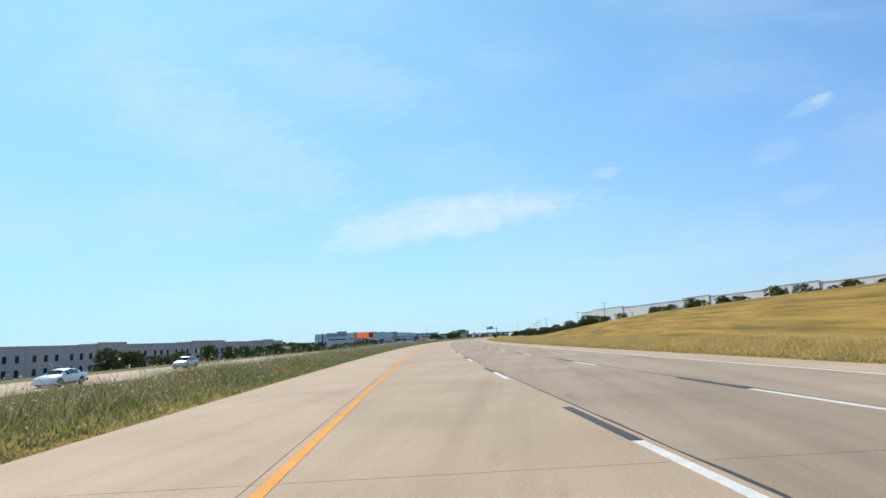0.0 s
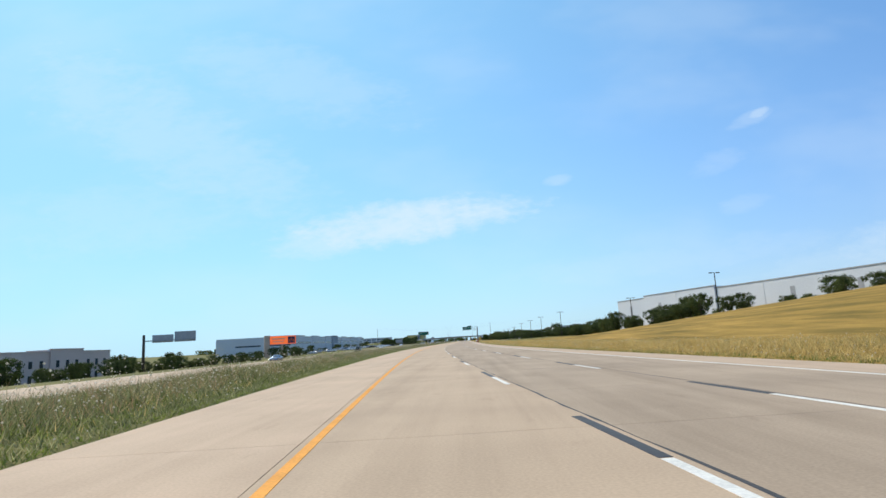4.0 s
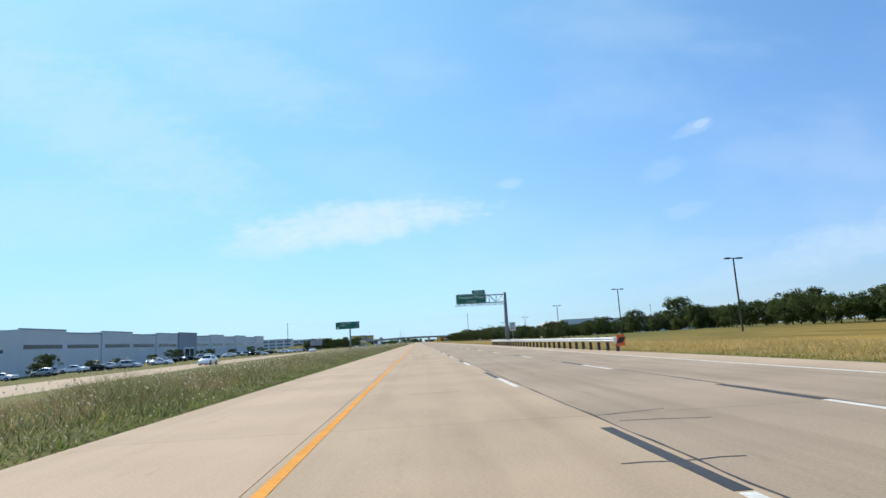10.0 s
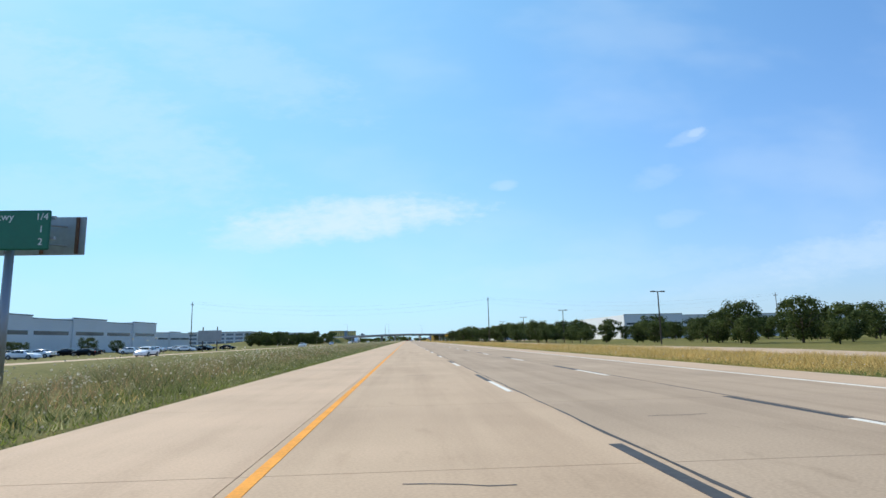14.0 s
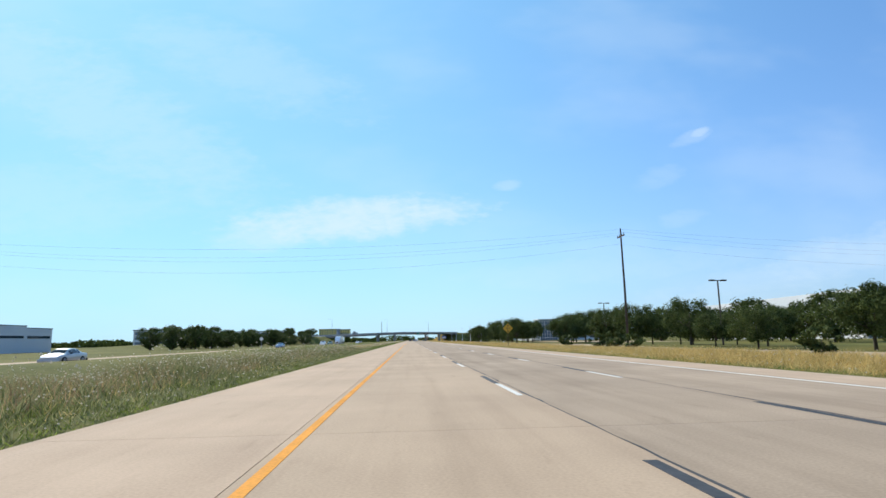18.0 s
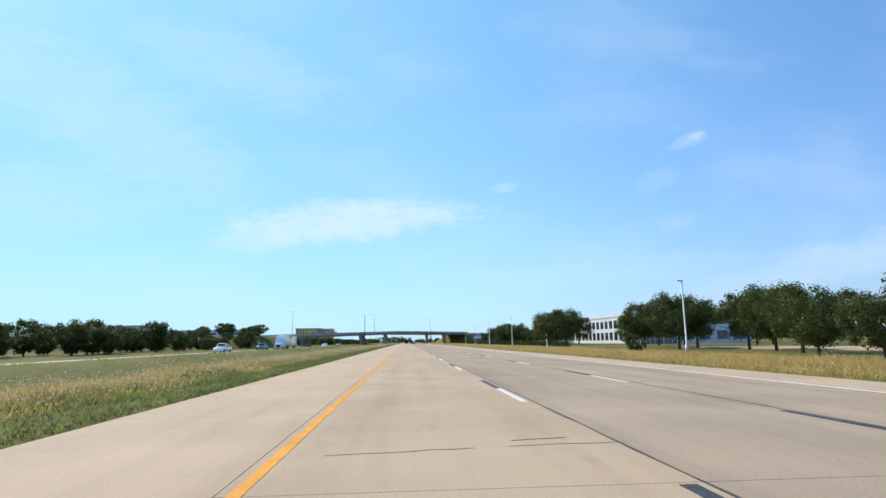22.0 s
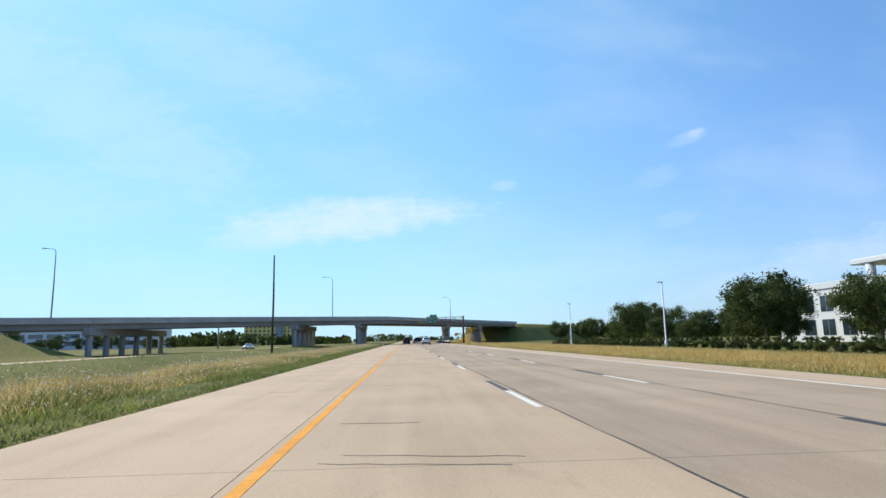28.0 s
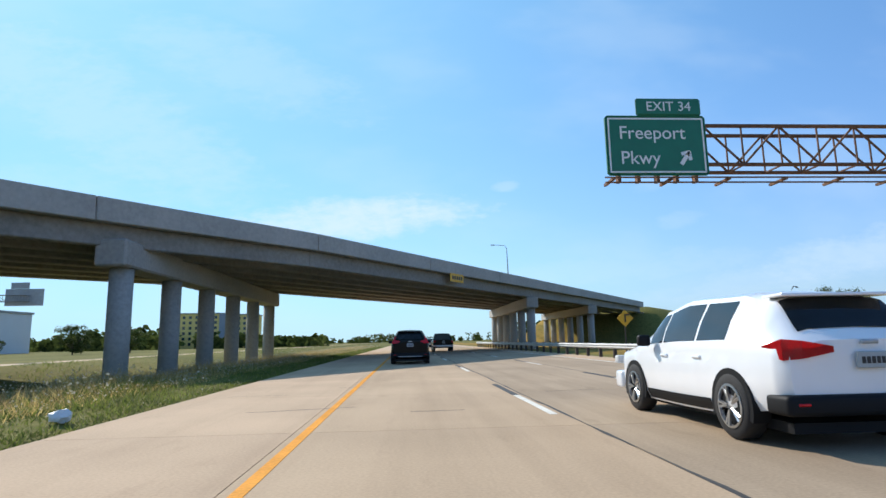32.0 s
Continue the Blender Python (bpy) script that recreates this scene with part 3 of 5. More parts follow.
def wheel(parent, x, y, r, w, sx, rim=ALLOY):
    b2 = bmesh.new()
    prof = [(r * 0.66, -w / 2), (r * 0.93, -w / 2), (r, -w / 2 + 0.03), (r, w / 2 - 0.03), (r * 0.93, w / 2), (r * 0.66, w / 2)]
    add_sheet(b2, lambda u, v: (prof[v][1], prof[v][0] * math.cos(u), prof[v][0] * math.sin(u)), span(0, 2 * math.pi, 24), range(len(prof)))
    t = part("wheel", b2, RUBBER, parent, "black tyre on an alloy rim", smooth=True)
    t.matrix_basis = pose(x, y, r)
    b3 = bmesh.new()
    ring = [(r * 0.67, 0.0), (r * 0.67, 0.04), (r * 0.60, 0.045), (r * 0.58, 0.01)]
    add_sheet(b3, lambda u, v: (sx * (w / 2 - 0.03 + ring[v][1]), ring[v][0] * math.cos(u), ring[v][0] * math.sin(u)), span(0, 2 * math.pi, 24), range(len(ring)))
    for k in range(5):
        for dk in (-0.14, 0.14):
            a = 2 * math.pi * k / 5 + dk
            b = 2 * math.pi * k / 5
            add_tube(b3, [(sx * w / 2, 0.05 * math.cos(b), 0.05 * math.sin(b)), (sx * (w / 2 + 0.005), r * 0.62 * math.cos(a), r * 0.62 * math.sin(a))], 0.018, 5)
    part("rim", b3, rim, t)
    part("brake_disc", tube([(sx * (w / 2 - 0.1), 0, 0), (sx * (w / 2 - 0.05), 0, 0)], r * 0.66, 20), PLASTIC, t)
    return t


# ---- vehicles ----


def make_car(name, label, paint, shape, m, group="", rear_text=True, fast=False):
    """A car with its tail at y = 0 and its nose at y = length. shape: length, width, wheel radius, axle places and the lines of the body."""
    ln, wd, wr, (ya, yb), lines = shape["length"], shape["width"], shape["wheel"], shape["axles"], shape["lines"]
    car = thing(name, label, "car", m, group)
    hw = wd / 2

    def at(y):
        for a, b in zip(lines, lines[1:]):
            if y <= b[0]:
                f = (y - a[0]) / (b[0] - a[0])
                f = f * f * (3 - 2 * f) * 0.5 + f * 0.5
                return [p + (q - p) * f for p, q in zip(a, b)]
        return list(lines[-1])

    def skin_at(y, u):
        """u from -1 (roof's middle) over the near side to 0 (belt) to 1 (sill)."""
        _, bot, belt, top, k, kt = at(y)
        w, wt = hw * k, hw * kt
        prof = [(0.0, top), (wt * 0.75, top - 0.012), (wt * 0.97, top - 0.05), (wt + (w - wt) * 0.5, top + (belt - top) * 0.55), (w * 0.965, belt), (w * 0.995, belt - 0.10),
                (w, bot + (belt - bot) * 0.45), (w * 0.985, bot + 0.12), (w * 0.93, bot), (0.0, bot)]
        t = u * (len(prof) - 1)
        i = min(int(t), len(prof) - 2)
        f = t - i
        return prof[i][0] + (prof[i + 1][0] - prof[i][0]) * f, prof[i][1] + (prof[i + 1][1] - prof[i][1]) * f

    steps = sorted(set(span(0, ln, 26) + [l[0] for l in lines]))
    us = span(0, 1, 9)
    b2 = bmesh.new()
    cols = []
    for y in steps:
        ring = [skin_at(y, u) for u in us]
        cols.append([b2.verts.new((x, y, z)) for x, z in ring] + [b2.verts.new((-x, y, z)) for x, z in ring[-2:0:-1]])
    n = len(cols[0])
    for c0, c1 in zip(cols, cols[1:]):
        for k in range(n):
            # wheel arches stay open below
            b2.faces.new((c0[k], c1[k], c1[(k + 1) % n], c0[(k + 1) % n]))
    b2.faces.new(cols[0])
    b2.faces.new(cols[-1][::-1])
    bmesh.ops.recalc_face_normals(b2, faces=b2.faces)
    body = part("body", b2, paint, car, smooth=True)
    md = body.modifiers.new("round", "EDGE_SPLIT")
    md.split_angle = radians(38)

    def patch(pname, y0, y1, u0, u1, material, off=0.006, label2="", sides=(1, -1), both=False, nu=5, ny=6, parent=None):
        for s in sides:
            b3 = bmesh.new()
            if both:
                add_sheet(b3, lambda u, v: (math.copysign(skin_at(v, abs(u))[0], u), v - off * 0.6, skin_at(v, abs(u))[1] + off), span(-u1, u1, nu * 2), span(y0, y1, ny))
            else:
                add_sheet(b3, lambda u, v: (s * (skin_at(v, u)[0] + off), v, skin_at(v, u)[1] + off * 0.3), span(u0, u1, nu), span(y0, y1, ny))
            bmesh.ops.recalc_face_normals(b3, faces=b3.faces)
            part(pname, b3, material, parent or car, label2, smooth=True)

    for y0, y1 in shape["side_glass"]:
        patch("side_window", y0, y1, 0.245, 0.425, CAR_GLASS)
    patch("rear_window", *shape["rear_glass"], 0, 0.20, shape.get("rear_mat", CAR_GLASS), both=True, off=0.012, label2="dark tinted rear window")
    patch("front_window", *shape["front_glass"], 0, 0.20, CAR_GLASS, both=True, off=0.012)
    patch("sill", ya + wr + 0.08, yb - wr - 0.08, 0.76, 0.87, PLASTIC, off=0.008)
    for ax in (ya, yb):
        for sx in (-1, 1):
            b4, big = bmesh.new(), wr * 1.14
            ends = span(-0.35, math.pi + 0.35, 16)
            add_sheet(b4, lambda u, v: (sx * hw * (1.004 if v else 0.80), ax + big * math.cos(u), wr + big * math.sin(u)), ends, (0, 1))
            add_sheet(b4, lambda u, v: (sx * hw * 1.004, ax + v * big * math.cos(u), wr + v * big * math.sin(u)), ends, (0.3, 1))
            part("wheel_arch", b4, PLASTIC, car)
            wheel(car, sx * (hw - 0.10), ax, wr, 0.23, sx)
    # tail: lamps, plate, bumper, badge bar
    lamp_z, lamp_h, lamp_w = shape["lamp"]
    _, bot, belt, top, k, kt = at(0.0)
    for sx in (-1, 1):
        b5 = bmesh.new()
        hw0 = hw * at(0.06)[4]
        pts = [(hw0 * 1.03, 0.30, lamp_h * 0.3), (hw0 * 1.0, 0.02, lamp_h * 0.9), (hw0 * 0.8, -0.035, lamp_h * 0.75), (hw0 * (1 - lamp_w), -0.045, lamp_h * 0.25)]
        add_sheet(b5, lambda u, v: (sx * pts[u][0], pts[u][1], lamp_z + v * pts[u][2]), range(4), (-1, 1))
        bmesh.ops.solidify(b5, geom=b5.faces[:], thickness=0.02)
        if shape.get("tall_lamp"):
            b5.free()
            b5 = bmesh.new()
            outl = ((0.975, 1.0), (0.80, 1.34), (0.73, 1.34), (0.775, 1.17), (0.54, 1.12), (0.54, 1.06), (0.74, 1.0))
            fr0 = [b5.verts.new((sx * hw * kx, -0.035 + max(0.0, kz - 1.05) * 0.80 + 0.10 * max(0, kx - 0.8), kz)) for kx, kz in outl]
            bk0 = [b5.verts.new(v.co + Vector((0, 0.12, 0))) for v in fr0]
            b5.faces.new(fr0)
            b5.faces.new(bk0[::-1])
            for q in range(len(outl)):
                b5.faces.new((fr0[q], fr0[(q + 1) % len(outl)], bk0[(q + 1) % len(outl)], bk0[q]))
            bmesh.ops.recalc_face_normals(b5, faces=b5.faces)
        part("tail_lamp", b5, RED_LAMP, car, "red tail lamp")
        part("reflector", box(sx * hw * 0.80 - 0.06, sx * hw * 0.80 + 0.06, -0.085, -0.05, shape["bumper"] - 0.10, shape["bumper"] - 0.075, 0.008), RED_LAMP, car)
        mir = part("mirror", box(sx * (hw + 0.02), sx * (hw + 0.2), shape["mirror"] - 0.06, shape["mirror"] + 0.06, belt + 0.0, belt + 0.16, 0.035, 2) if sx > 0 else box(-hw - 0.2, -hw - 0.02, shape["mirror"] - 0.06, shape["mirror"] + 0.06, belt, belt + 0.16, 0.035, 2), PLASTIC, car, smooth=True)
        for hy in shape["handles"]:
            part("door_handle", box(sx * hw - 0.02, sx * hw + 0.025, hy, hy + 0.2, belt - 0.14, belt - 0.10, 0.012), paint, car)
        if not fast:
            part("headlamp", box(sx * hw * 0.78 - 0.18, sx * hw * 0.78 + 0.18, ln - 0.16, ln + 0.015, belt - 0.30, belt - 0.17, 0.03, 2), PLATE, car)
    part("rear_bumper", box(-hw * 0.97, hw * 0.97, -0.07, 0.30, shape["bumper"] - 0.20, shape["bumper"], 0.05, 3), shape["bumper_mat"], car, smooth=True)
    part("front_bumper", box(-hw * 0.96, hw * 0.96, ln - 0.25, ln + 0.06, shape["bumper"] - 0.26, shape["bumper"] + 0.02, 0.05, 3), paint, car, smooth=True)
    plate = part("number_plate", box(-0.16, 0.16, -0.062, -0.03, shape["plate"] - 0.08, shape["plate"] + 0.08, 0.01), PLATE_DIM, car, "pale number plate")
    for bx in (-0.10, -0.05, 0.0, 0.05, 0.10):
        part("plate_bar", box(bx - 0.018, bx + 0.018, -0.066, -0.0625, shape["plate"] - 0.035, shape["plate"] + 0.03), SIGN_K, plate)
    part("badge", box(-0.09, 0.09, -0.05, -0.02, shape["plate"] + 0.15, shape["plate"] + 0.19, 0.012, 2), ALLOY, car)
    # black box along the underside, put in as the dark shade beneath the car
    part("underbody", box(-hw * 0.80, hw * 0.80, 0.12, ln - 0.3, at(ln / 2)[1] - 0.06, at(ln / 2)[1] + 0.04), PLASTIC, car)
    if shape.get("skid"):
        part("skid_trim", box(-hw * 0.62, hw * 0.62, -0.085, -0.055, shape["bumper"] - 0.185, shape["bumper"] - 0.15, 0.012, 2), ALLOY, car, "thin bright trim under the bumper", smooth=True)
    if shape.get("spoiler"):
        part("spoiler", box(-hw * 0.66, hw * 0.66, 0.28, 0.62, lines[2][3] + 0.0, lines[2][3] + 0.035, 0.012, 2), paint, car, smooth=True)
        fin = bmesh.new()
        add_sheet(fin, lambda u, v: (v * 0.02 * (1 - u), 0.9 + u * 0.12, lines[3][3] + 0.0 + 0.06 * math.sin(math.pi * (0.2 + 0.8 * u))), span(0, 1, 5), (-1, 1))
        part("roof_aerial", fin, PLASTIC, car)
    return car


# y, underside, belt, top, width share at belt, width share at roof
SUV_LINES = [(0.0, 0.46, 0.98, 1.06, 0.86, 0.68), (0.10, 0.40, 1.0, 1.14, 0.95, 0.69), (0.46, 0.34, 1.02, 1.50, 0.985, 0.66), (0.95, 0.24, 1.02, 1.60, 1.0, 0.67), (2.1, 0.22, 1.0, 1.62, 1.0, 0.70),
             (2.75, 0.22, 0.98, 1.50, 1.0, 0.74), (3.45, 0.22, 0.96, 1.03, 0.99, 0.80), (4.15, 0.26, 0.86, 0.93, 0.93, 0.74), (4.45, 0.36, 0.66, 0.74, 0.78, 0.60)]
WHITE_SUV = dict(length=4.45, width=1.86, wheel=0.355, axles=(0.86, 3.54), lines=SUV_LINES, side_glass=[(0.98, 1.62), (1.68, 2.55), (2.60, 2.98)], rear_glass=(0.14, 0.44), front_glass=(2.70, 3.36),
                 lamp=(0.965, 0.115, 0.56), bumper=0.54, bumper_mat=PLASTIC, plate=0.86, mirror=2.85, handles=(1.45, 2.35), spoiler=True)
BLACK_LINES = [(0.0, 0.46, 1.0, 1.08, 0.86, 0.66), (0.10, 0.40, 1.02, 1.16, 0.95, 0.66), (0.42, 0.34, 1.04, 1.55, 0.985, 0.63)] + [(a, b, c + 0.02, d + 0.05 if d > 1.2 else d, e, f) for a, b, c, d, e, f in SUV_LINES[3:]]
BLACK_SUV = dict(WHITE_SUV, lines=BLACK_LINES, lamp=(1.06, 0.12, 0.30), tall_lamp=True, bumper=0.55, plate=0.92, rear_glass=(0.15, 0.40), spoiler=True, skid=True)

# boxy dark off-roader further on
BOX_LINES = [(0.0, 0.50, 1.12, 1.20, 0.97, 0.90), (0.06, 0.48, 1.13, 1.70, 0.99, 0.90), (0.3, 0.45, 1.13, 1.84, 1.0, 0.90), (0.6, 0.45, 1.13, 1.86, 1.0, 0.90), (2.3, 0.45, 1.13, 1.86, 1.0, 0.90),
             (2.62, 0.45, 1.12, 1.80, 1.0, 0.88), (2.95, 0.45, 1.10, 1.18, 0.98, 0.84), (4.1, 0.48, 1.05, 1.13, 0.88, 0.74), (4.3, 0.5, 0.95, 1.02, 0.84, 0.70)]
OFFROAD = dict(WHITE_SUV, lines=BOX_LINES, length=4.3, width=1.88, wheel=0.40, axles=(0.72, 3.5), side_glass=[(0.25, 0.85), (0.95, 1.7), (1.78, 2.5)], rear_glass=(0.065, 0.25), front_glass=(2.66, 2.92),
               lamp=(1.0, 0.13, 0.14), bumper=0.66, bumper_mat=ALLOY, plate=0.90, spoiler=False, mirror=2.6)

SEDAN_LINES = [(0.0, 0.40, 0.92, 0.96, 0.84, 0.66), (0.10, 0.30, 0.95, 1.02, 0.94, 0.70), (0.75, 0.22, 0.97, 1.06, 0.99, 0.72), (1.45, 0.20, 0.95, 1.40, 1.0, 0.70), (2.3, 0.20, 0.93, 1.44, 1.0, 0.72),
               (2.85, 0.20, 0.92, 1.34, 1.0, 0.72), (3.6, 0.20, 0.90, 0.97, 0.99, 0.78), (4.4, 0.25, 0.78, 0.85, 0.92, 0.70), (4.7, 0.34, 0.60, 0.68, 0.78, 0.58)]
SEDAN = dict(WHITE_SUV, lines=SEDAN_LINES, length=4.7, width=1.82, wheel=0.33, axles=(0.95, 3.75), side_glass=[(1.3, 1.75), (1.8, 2.5), (2.55, 2.98)], rear_glass=(0.85, 1.38), front_glass=(2.92, 3.5),
             lamp=(0.82, 0.08, 0.34), bumper=0.50, bumper_mat=PLASTIC, plate=0.72, mirror=3.0, handles=(1.7, 2.5), spoiler=False)
PICKUP_LINES = [(0.0, 0.55, 1.10, 1.12, 0.96, 0.90), (0.06, 0.5, 1.12, 1.15, 0.99, 0.92), (1.75, 0.45, 1.12, 1.15, 1.0, 0.92), (1.8, 0.45, 1.12, 1.80, 1.0, 0.80), (3.3, 0.42, 1.10, 1.86, 1.0, 0.78),
                (3.5, 0.42, 1.10, 1.80, 1.0, 0.78), (4.2, 0.42, 1.08, 1.18, 0.99, 0.86), (5.3, 0.48, 1.0, 1.1, 0.94, 0.80), (5.6, 0.5, 0.85, 0.92, 0.86, 0.7)]
PICKUP = dict(OFFROAD, rear_mat=PANE_DK, lines=PICKUP_LINES, length=5.6, width=1.98, axles=(1.1, 4.6), side_glass=[(1.9, 2.55), (2.62, 3.4)], rear_glass=(1.752, 1.79), front_glass=(3.56, 4.12), mirror=3.5, handles=(2.4, 3.2), bumper_mat=ALLOY)
make_car("white_suv", "white compact crossover with dark rear bumper in the next lane", CAR_WHITE, WHITE_SUV, pose(4.45, 987.8, 0), "cars ahead")
make_car("black_suv", "black compact crossover with tall red tail lamps ahead", CAR_BLACK, BLACK_SUV, pose(0.1, 1010.5, 0), "cars ahead")
make_car("black_pickup", "black pickup truck with a bright steel rear bumper ahead", CAR_BLACK, PICKUP, pose(3.5, 1040, 0), "cars ahead")
make_car("silver_sedan", "silver saloon car far ahead in the lane", CAR_SILVER, SEDAN, pose(3.3, 1066, 0), "cars ahead", fast=True)
gz = -0.47
for px, py, paint, shape, nm, lb in ((-31, 52, CAR_WHITE, SEDAN, "white_sedan", "white saloon car on the opposite carriageway"), (-35, 84, CAR_SILVER, WHITE_SUV, "silver_suv", "silver crossover on the opposite carriageway"),
                                     (-38.5, 262, CAR_BLUE, SEDAN, "blue_sedan", "light blue saloon car on the opposite carriageway"), (-31.5, 330, CAR_BLACK, PICKUP, "dark_pickup", "black pickup truck on the opposite carriageway"),
                                     (-35, 408, CAR_WHITE, WHITE_SUV, "white_crossover", "white crossover on the opposite carriageway"), (-38, 520, CAR_WHITE, SEDAN, "white_sedan", "white saloon car on the opposite carriageway"),
                                     (-31.5, 610, CAR_SILVER, SEDAN, "silver_sedan", "silver saloon car on the opposite carriageway"), (-38, 728, CAR_BLUE, SEDAN, "blue_sedan", "light blue saloon car on the opposite carriageway"),
                                     (-35, 792, CAR_WHITE, PICKUP, "white_pickup", "white pickup truck on the opposite carriageway"), (-38, 835, CAR_TEAL, PICKUP, "teal_pickup", "teal pickup truck on the opposite carriageway"),
                                     (-31.5, 905, CAR_WHITE, WHITE_SUV, "distant_suv", "white crossover on the opposite carriageway"), (-38, 1005, CAR_SILVER, SEDAN, "silver_sedan", "silver saloon car under the overpass")):
    make_car(nm, lb, paint, shape, place(py, px, gz - drop(py), 180), "oncoming cars", fast=True)
rp = random.Random(8)
first = {}
for i in range(40):                              # cars parked before the warehouses
    k = rp.randrange(3)
    v, d = 408 + i * 5.6 + rp.uniform(-1, 1), -58 - rp.choice((0, 9)) - rp.uniform(0, 1)
    m = place(v, d, lie(v, d), 90 + rp.choice((0, 180)))
    if k in first:
        copy_thing(first[k], m)
    else:
        first[k] = make_car("parked_car", "%s car parked in the warehouse lot" % ("white saloon", "silver crossover", "black saloon")[k], (CAR_WHITE, CAR_SILVER, CAR_BLACK)[k], (SEDAN, WHITE_SUV, SEDAN)[k], m, "parked cars", fast=True)

# ---- overpass ahead ----
BR_TURN = math.degrees(math.atan(BR_SKEW))
bridge = thing("overpass", "grey concrete highway overpass on rows of round columns", "overpass", pose(0, BR_Y, 0, 0, 0, BR_TURN))
STRETCH = math.hypot(1, BR_SKEW)


def along(x):
    """Distance along the bridge for a place x across the road."""
    return x * STRETCH


B0, B1, CREST, GRADE = along(-63), along(37), along(-12.3), 0.0256    # the deck falls to the left of CREST


def fall(run):
    return GRADE * max(0.0, CREST - run)


FALL = pose(CREST, 0, DECK_HI, 0, -math.degrees(GRADE)) @ pose(-CREST, 0, -DECK_HI)
for a, b, m in ((B0, CREST - 0.01, FALL), (CREST + 0.01, B1, pose(0, 0, 0))):
    ob = part("deck", box(a, b, -BR_HALF, BR_HALF, DECK_HI - 0.95, DECK_HI - 0.70), BRIDGE, bridge)
    ob.matrix_local = m
    # the girders take a darker concrete tone than deck and parapets
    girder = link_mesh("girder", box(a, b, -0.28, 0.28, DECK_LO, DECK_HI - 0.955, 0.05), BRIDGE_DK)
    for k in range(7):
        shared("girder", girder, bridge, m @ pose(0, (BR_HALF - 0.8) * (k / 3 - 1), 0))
    n = round((b - a) / 13)
    run = (b - a) / n
    for sy in (-1, 1):
        block = link_mesh("parapet", box(0.02, run - 0.02, sy * BR_HALF - 0.18, sy * BR_HALF + 0.18, DECK_HI - 1.0, DECK_HI, 0.03), BRIDGE)
        for i in range(n):
            shared("parapet", block, bridge, m @ pose(a + run * i, 0, 0))
column = link_mesh("column", tube([(0, 0, -1.2), (0, 0, DECK_LO - 1.0)], 0.48, 16), BRIDGE, True)
HALF = (BR_HALF - 0.2) * STRETCH
cap_me = link_mesh("pier_cap", box(-0.65, 0.65, -HALF, HALF, DECK_LO - 1.15, DECK_LO - 0.002, 0.08), BRIDGE)
for px in (-49.5, -24.7, -12.3, 13.5, 26):
    cap = shared("pier_cap", cap_me, bridge, pose(along(px), 0, -fall(along(px)) - 0.02, 0, 0, -BR_TURN))
    for k in range(6):
        shared("column", column, cap, pose(0, -HALF + 1.1 + k * (2 * HALF - 2.2) / 5, 0))
for px in (-63, 37):
    part("abutment", box(along(px) - 0.6, along(px) + 0.6, -BR_HALF - 0.2, BR_HALF + 0.2, -1.0, DECK_LO - 0.06 - fall(along(px)), 0.05), BRIDGE, bridge)
bm = bmesh.new()
add_box(bm, along(-3) - 1.1, along(-3) + 1.1, -BR_HALF - 0.24, -BR_HALF - 0.20, DECK_LO + 0.25, DECK_LO + 0.95, 0.01)
ysign = part("clearance_sign", bm, SIGN_Y, bridge, "yellow clearance plate")
for k in range(5):
    part("sign_bar", box(along(-3) - 0.8 + k * 0.36, along(-3) - 0.56 + k * 0.36, -BR_HALF - 0.255, -BR_HALF - 0.242, DECK_LO + 0.45, DECK_LO + 0.75), SIGN_K, ysign)



def street_lamp(m, h, label, arm=2.2, group="street lamps"):
    ob = thing("street_lamp", label, "street lamp", m, group)
    part("pole", tube([(0, 0, 0), (0, 0, h * 0.5), (0.1, 0, h)], [0.12, 0.10, 0.06], 8), GALV, ob)
    part("arm", tube([(0.1, 0, h), (0.4, 0, h + 0.5), (arm, 0, h + 0.75)], [0.05, 0.045, 0.04], 6), GALV, ob)
    part("lamp_head", box(arm - 0.1, arm + 0.6, -0.16, 0.16, h + 0.68, h + 0.82, 0.04, 2), GALV, ob)


ct, st = math.cos(radians(BR_TURN)), math.sin(radians(BR_TURN))
for run in (along(-59), along(-23.9), along(23)):
    side = (BR_HALF - 0.8) * (1 if run < 0 else -1)
    street_lamp(pose(run * ct + side * st, BR_Y + run * st - side * ct, DECK_HI - 0.7 - fall(run), 0, 0, 160), 9.3 + fall(run) * 0.6, "tall grey street lamp on the overpass deck")

# ---- signs ----


def truss_beam(parent, x0, x1, z, dz, dy, material):
    """A box truss between two chords, bar by bar."""
    for k, (yy, zz) in enumerate(((-dy, z), (dy, z), (-dy, z + dz), (dy, z + dz))):
        part("chord", tube([(x0, yy, zz), (x1, yy, zz)], 0.05, 6), material, parent)
    n = max(3, round(abs(x1 - x0) / 0.95))
    for i in range(n):
        a, b = x0 + (x1 - x0) * i / n, x0 + (x1 - x0) * (i + 1) / n
        for yy in (-dy, dy):
            q = (z, z + dz) if i % 2 else (z + dz, z)
            part("diagonal", tube([(a, yy, q[0]), (b, yy, q[1])], 0.03, 5), material, parent)
            part("upright", tube([(b, yy, z), (b, yy, z + dz)], 0.025, 5), material, parent)
        part("cross_bar", tube([(b, -dy, z), (b, dy, z)], 0.025, 5), material, parent)


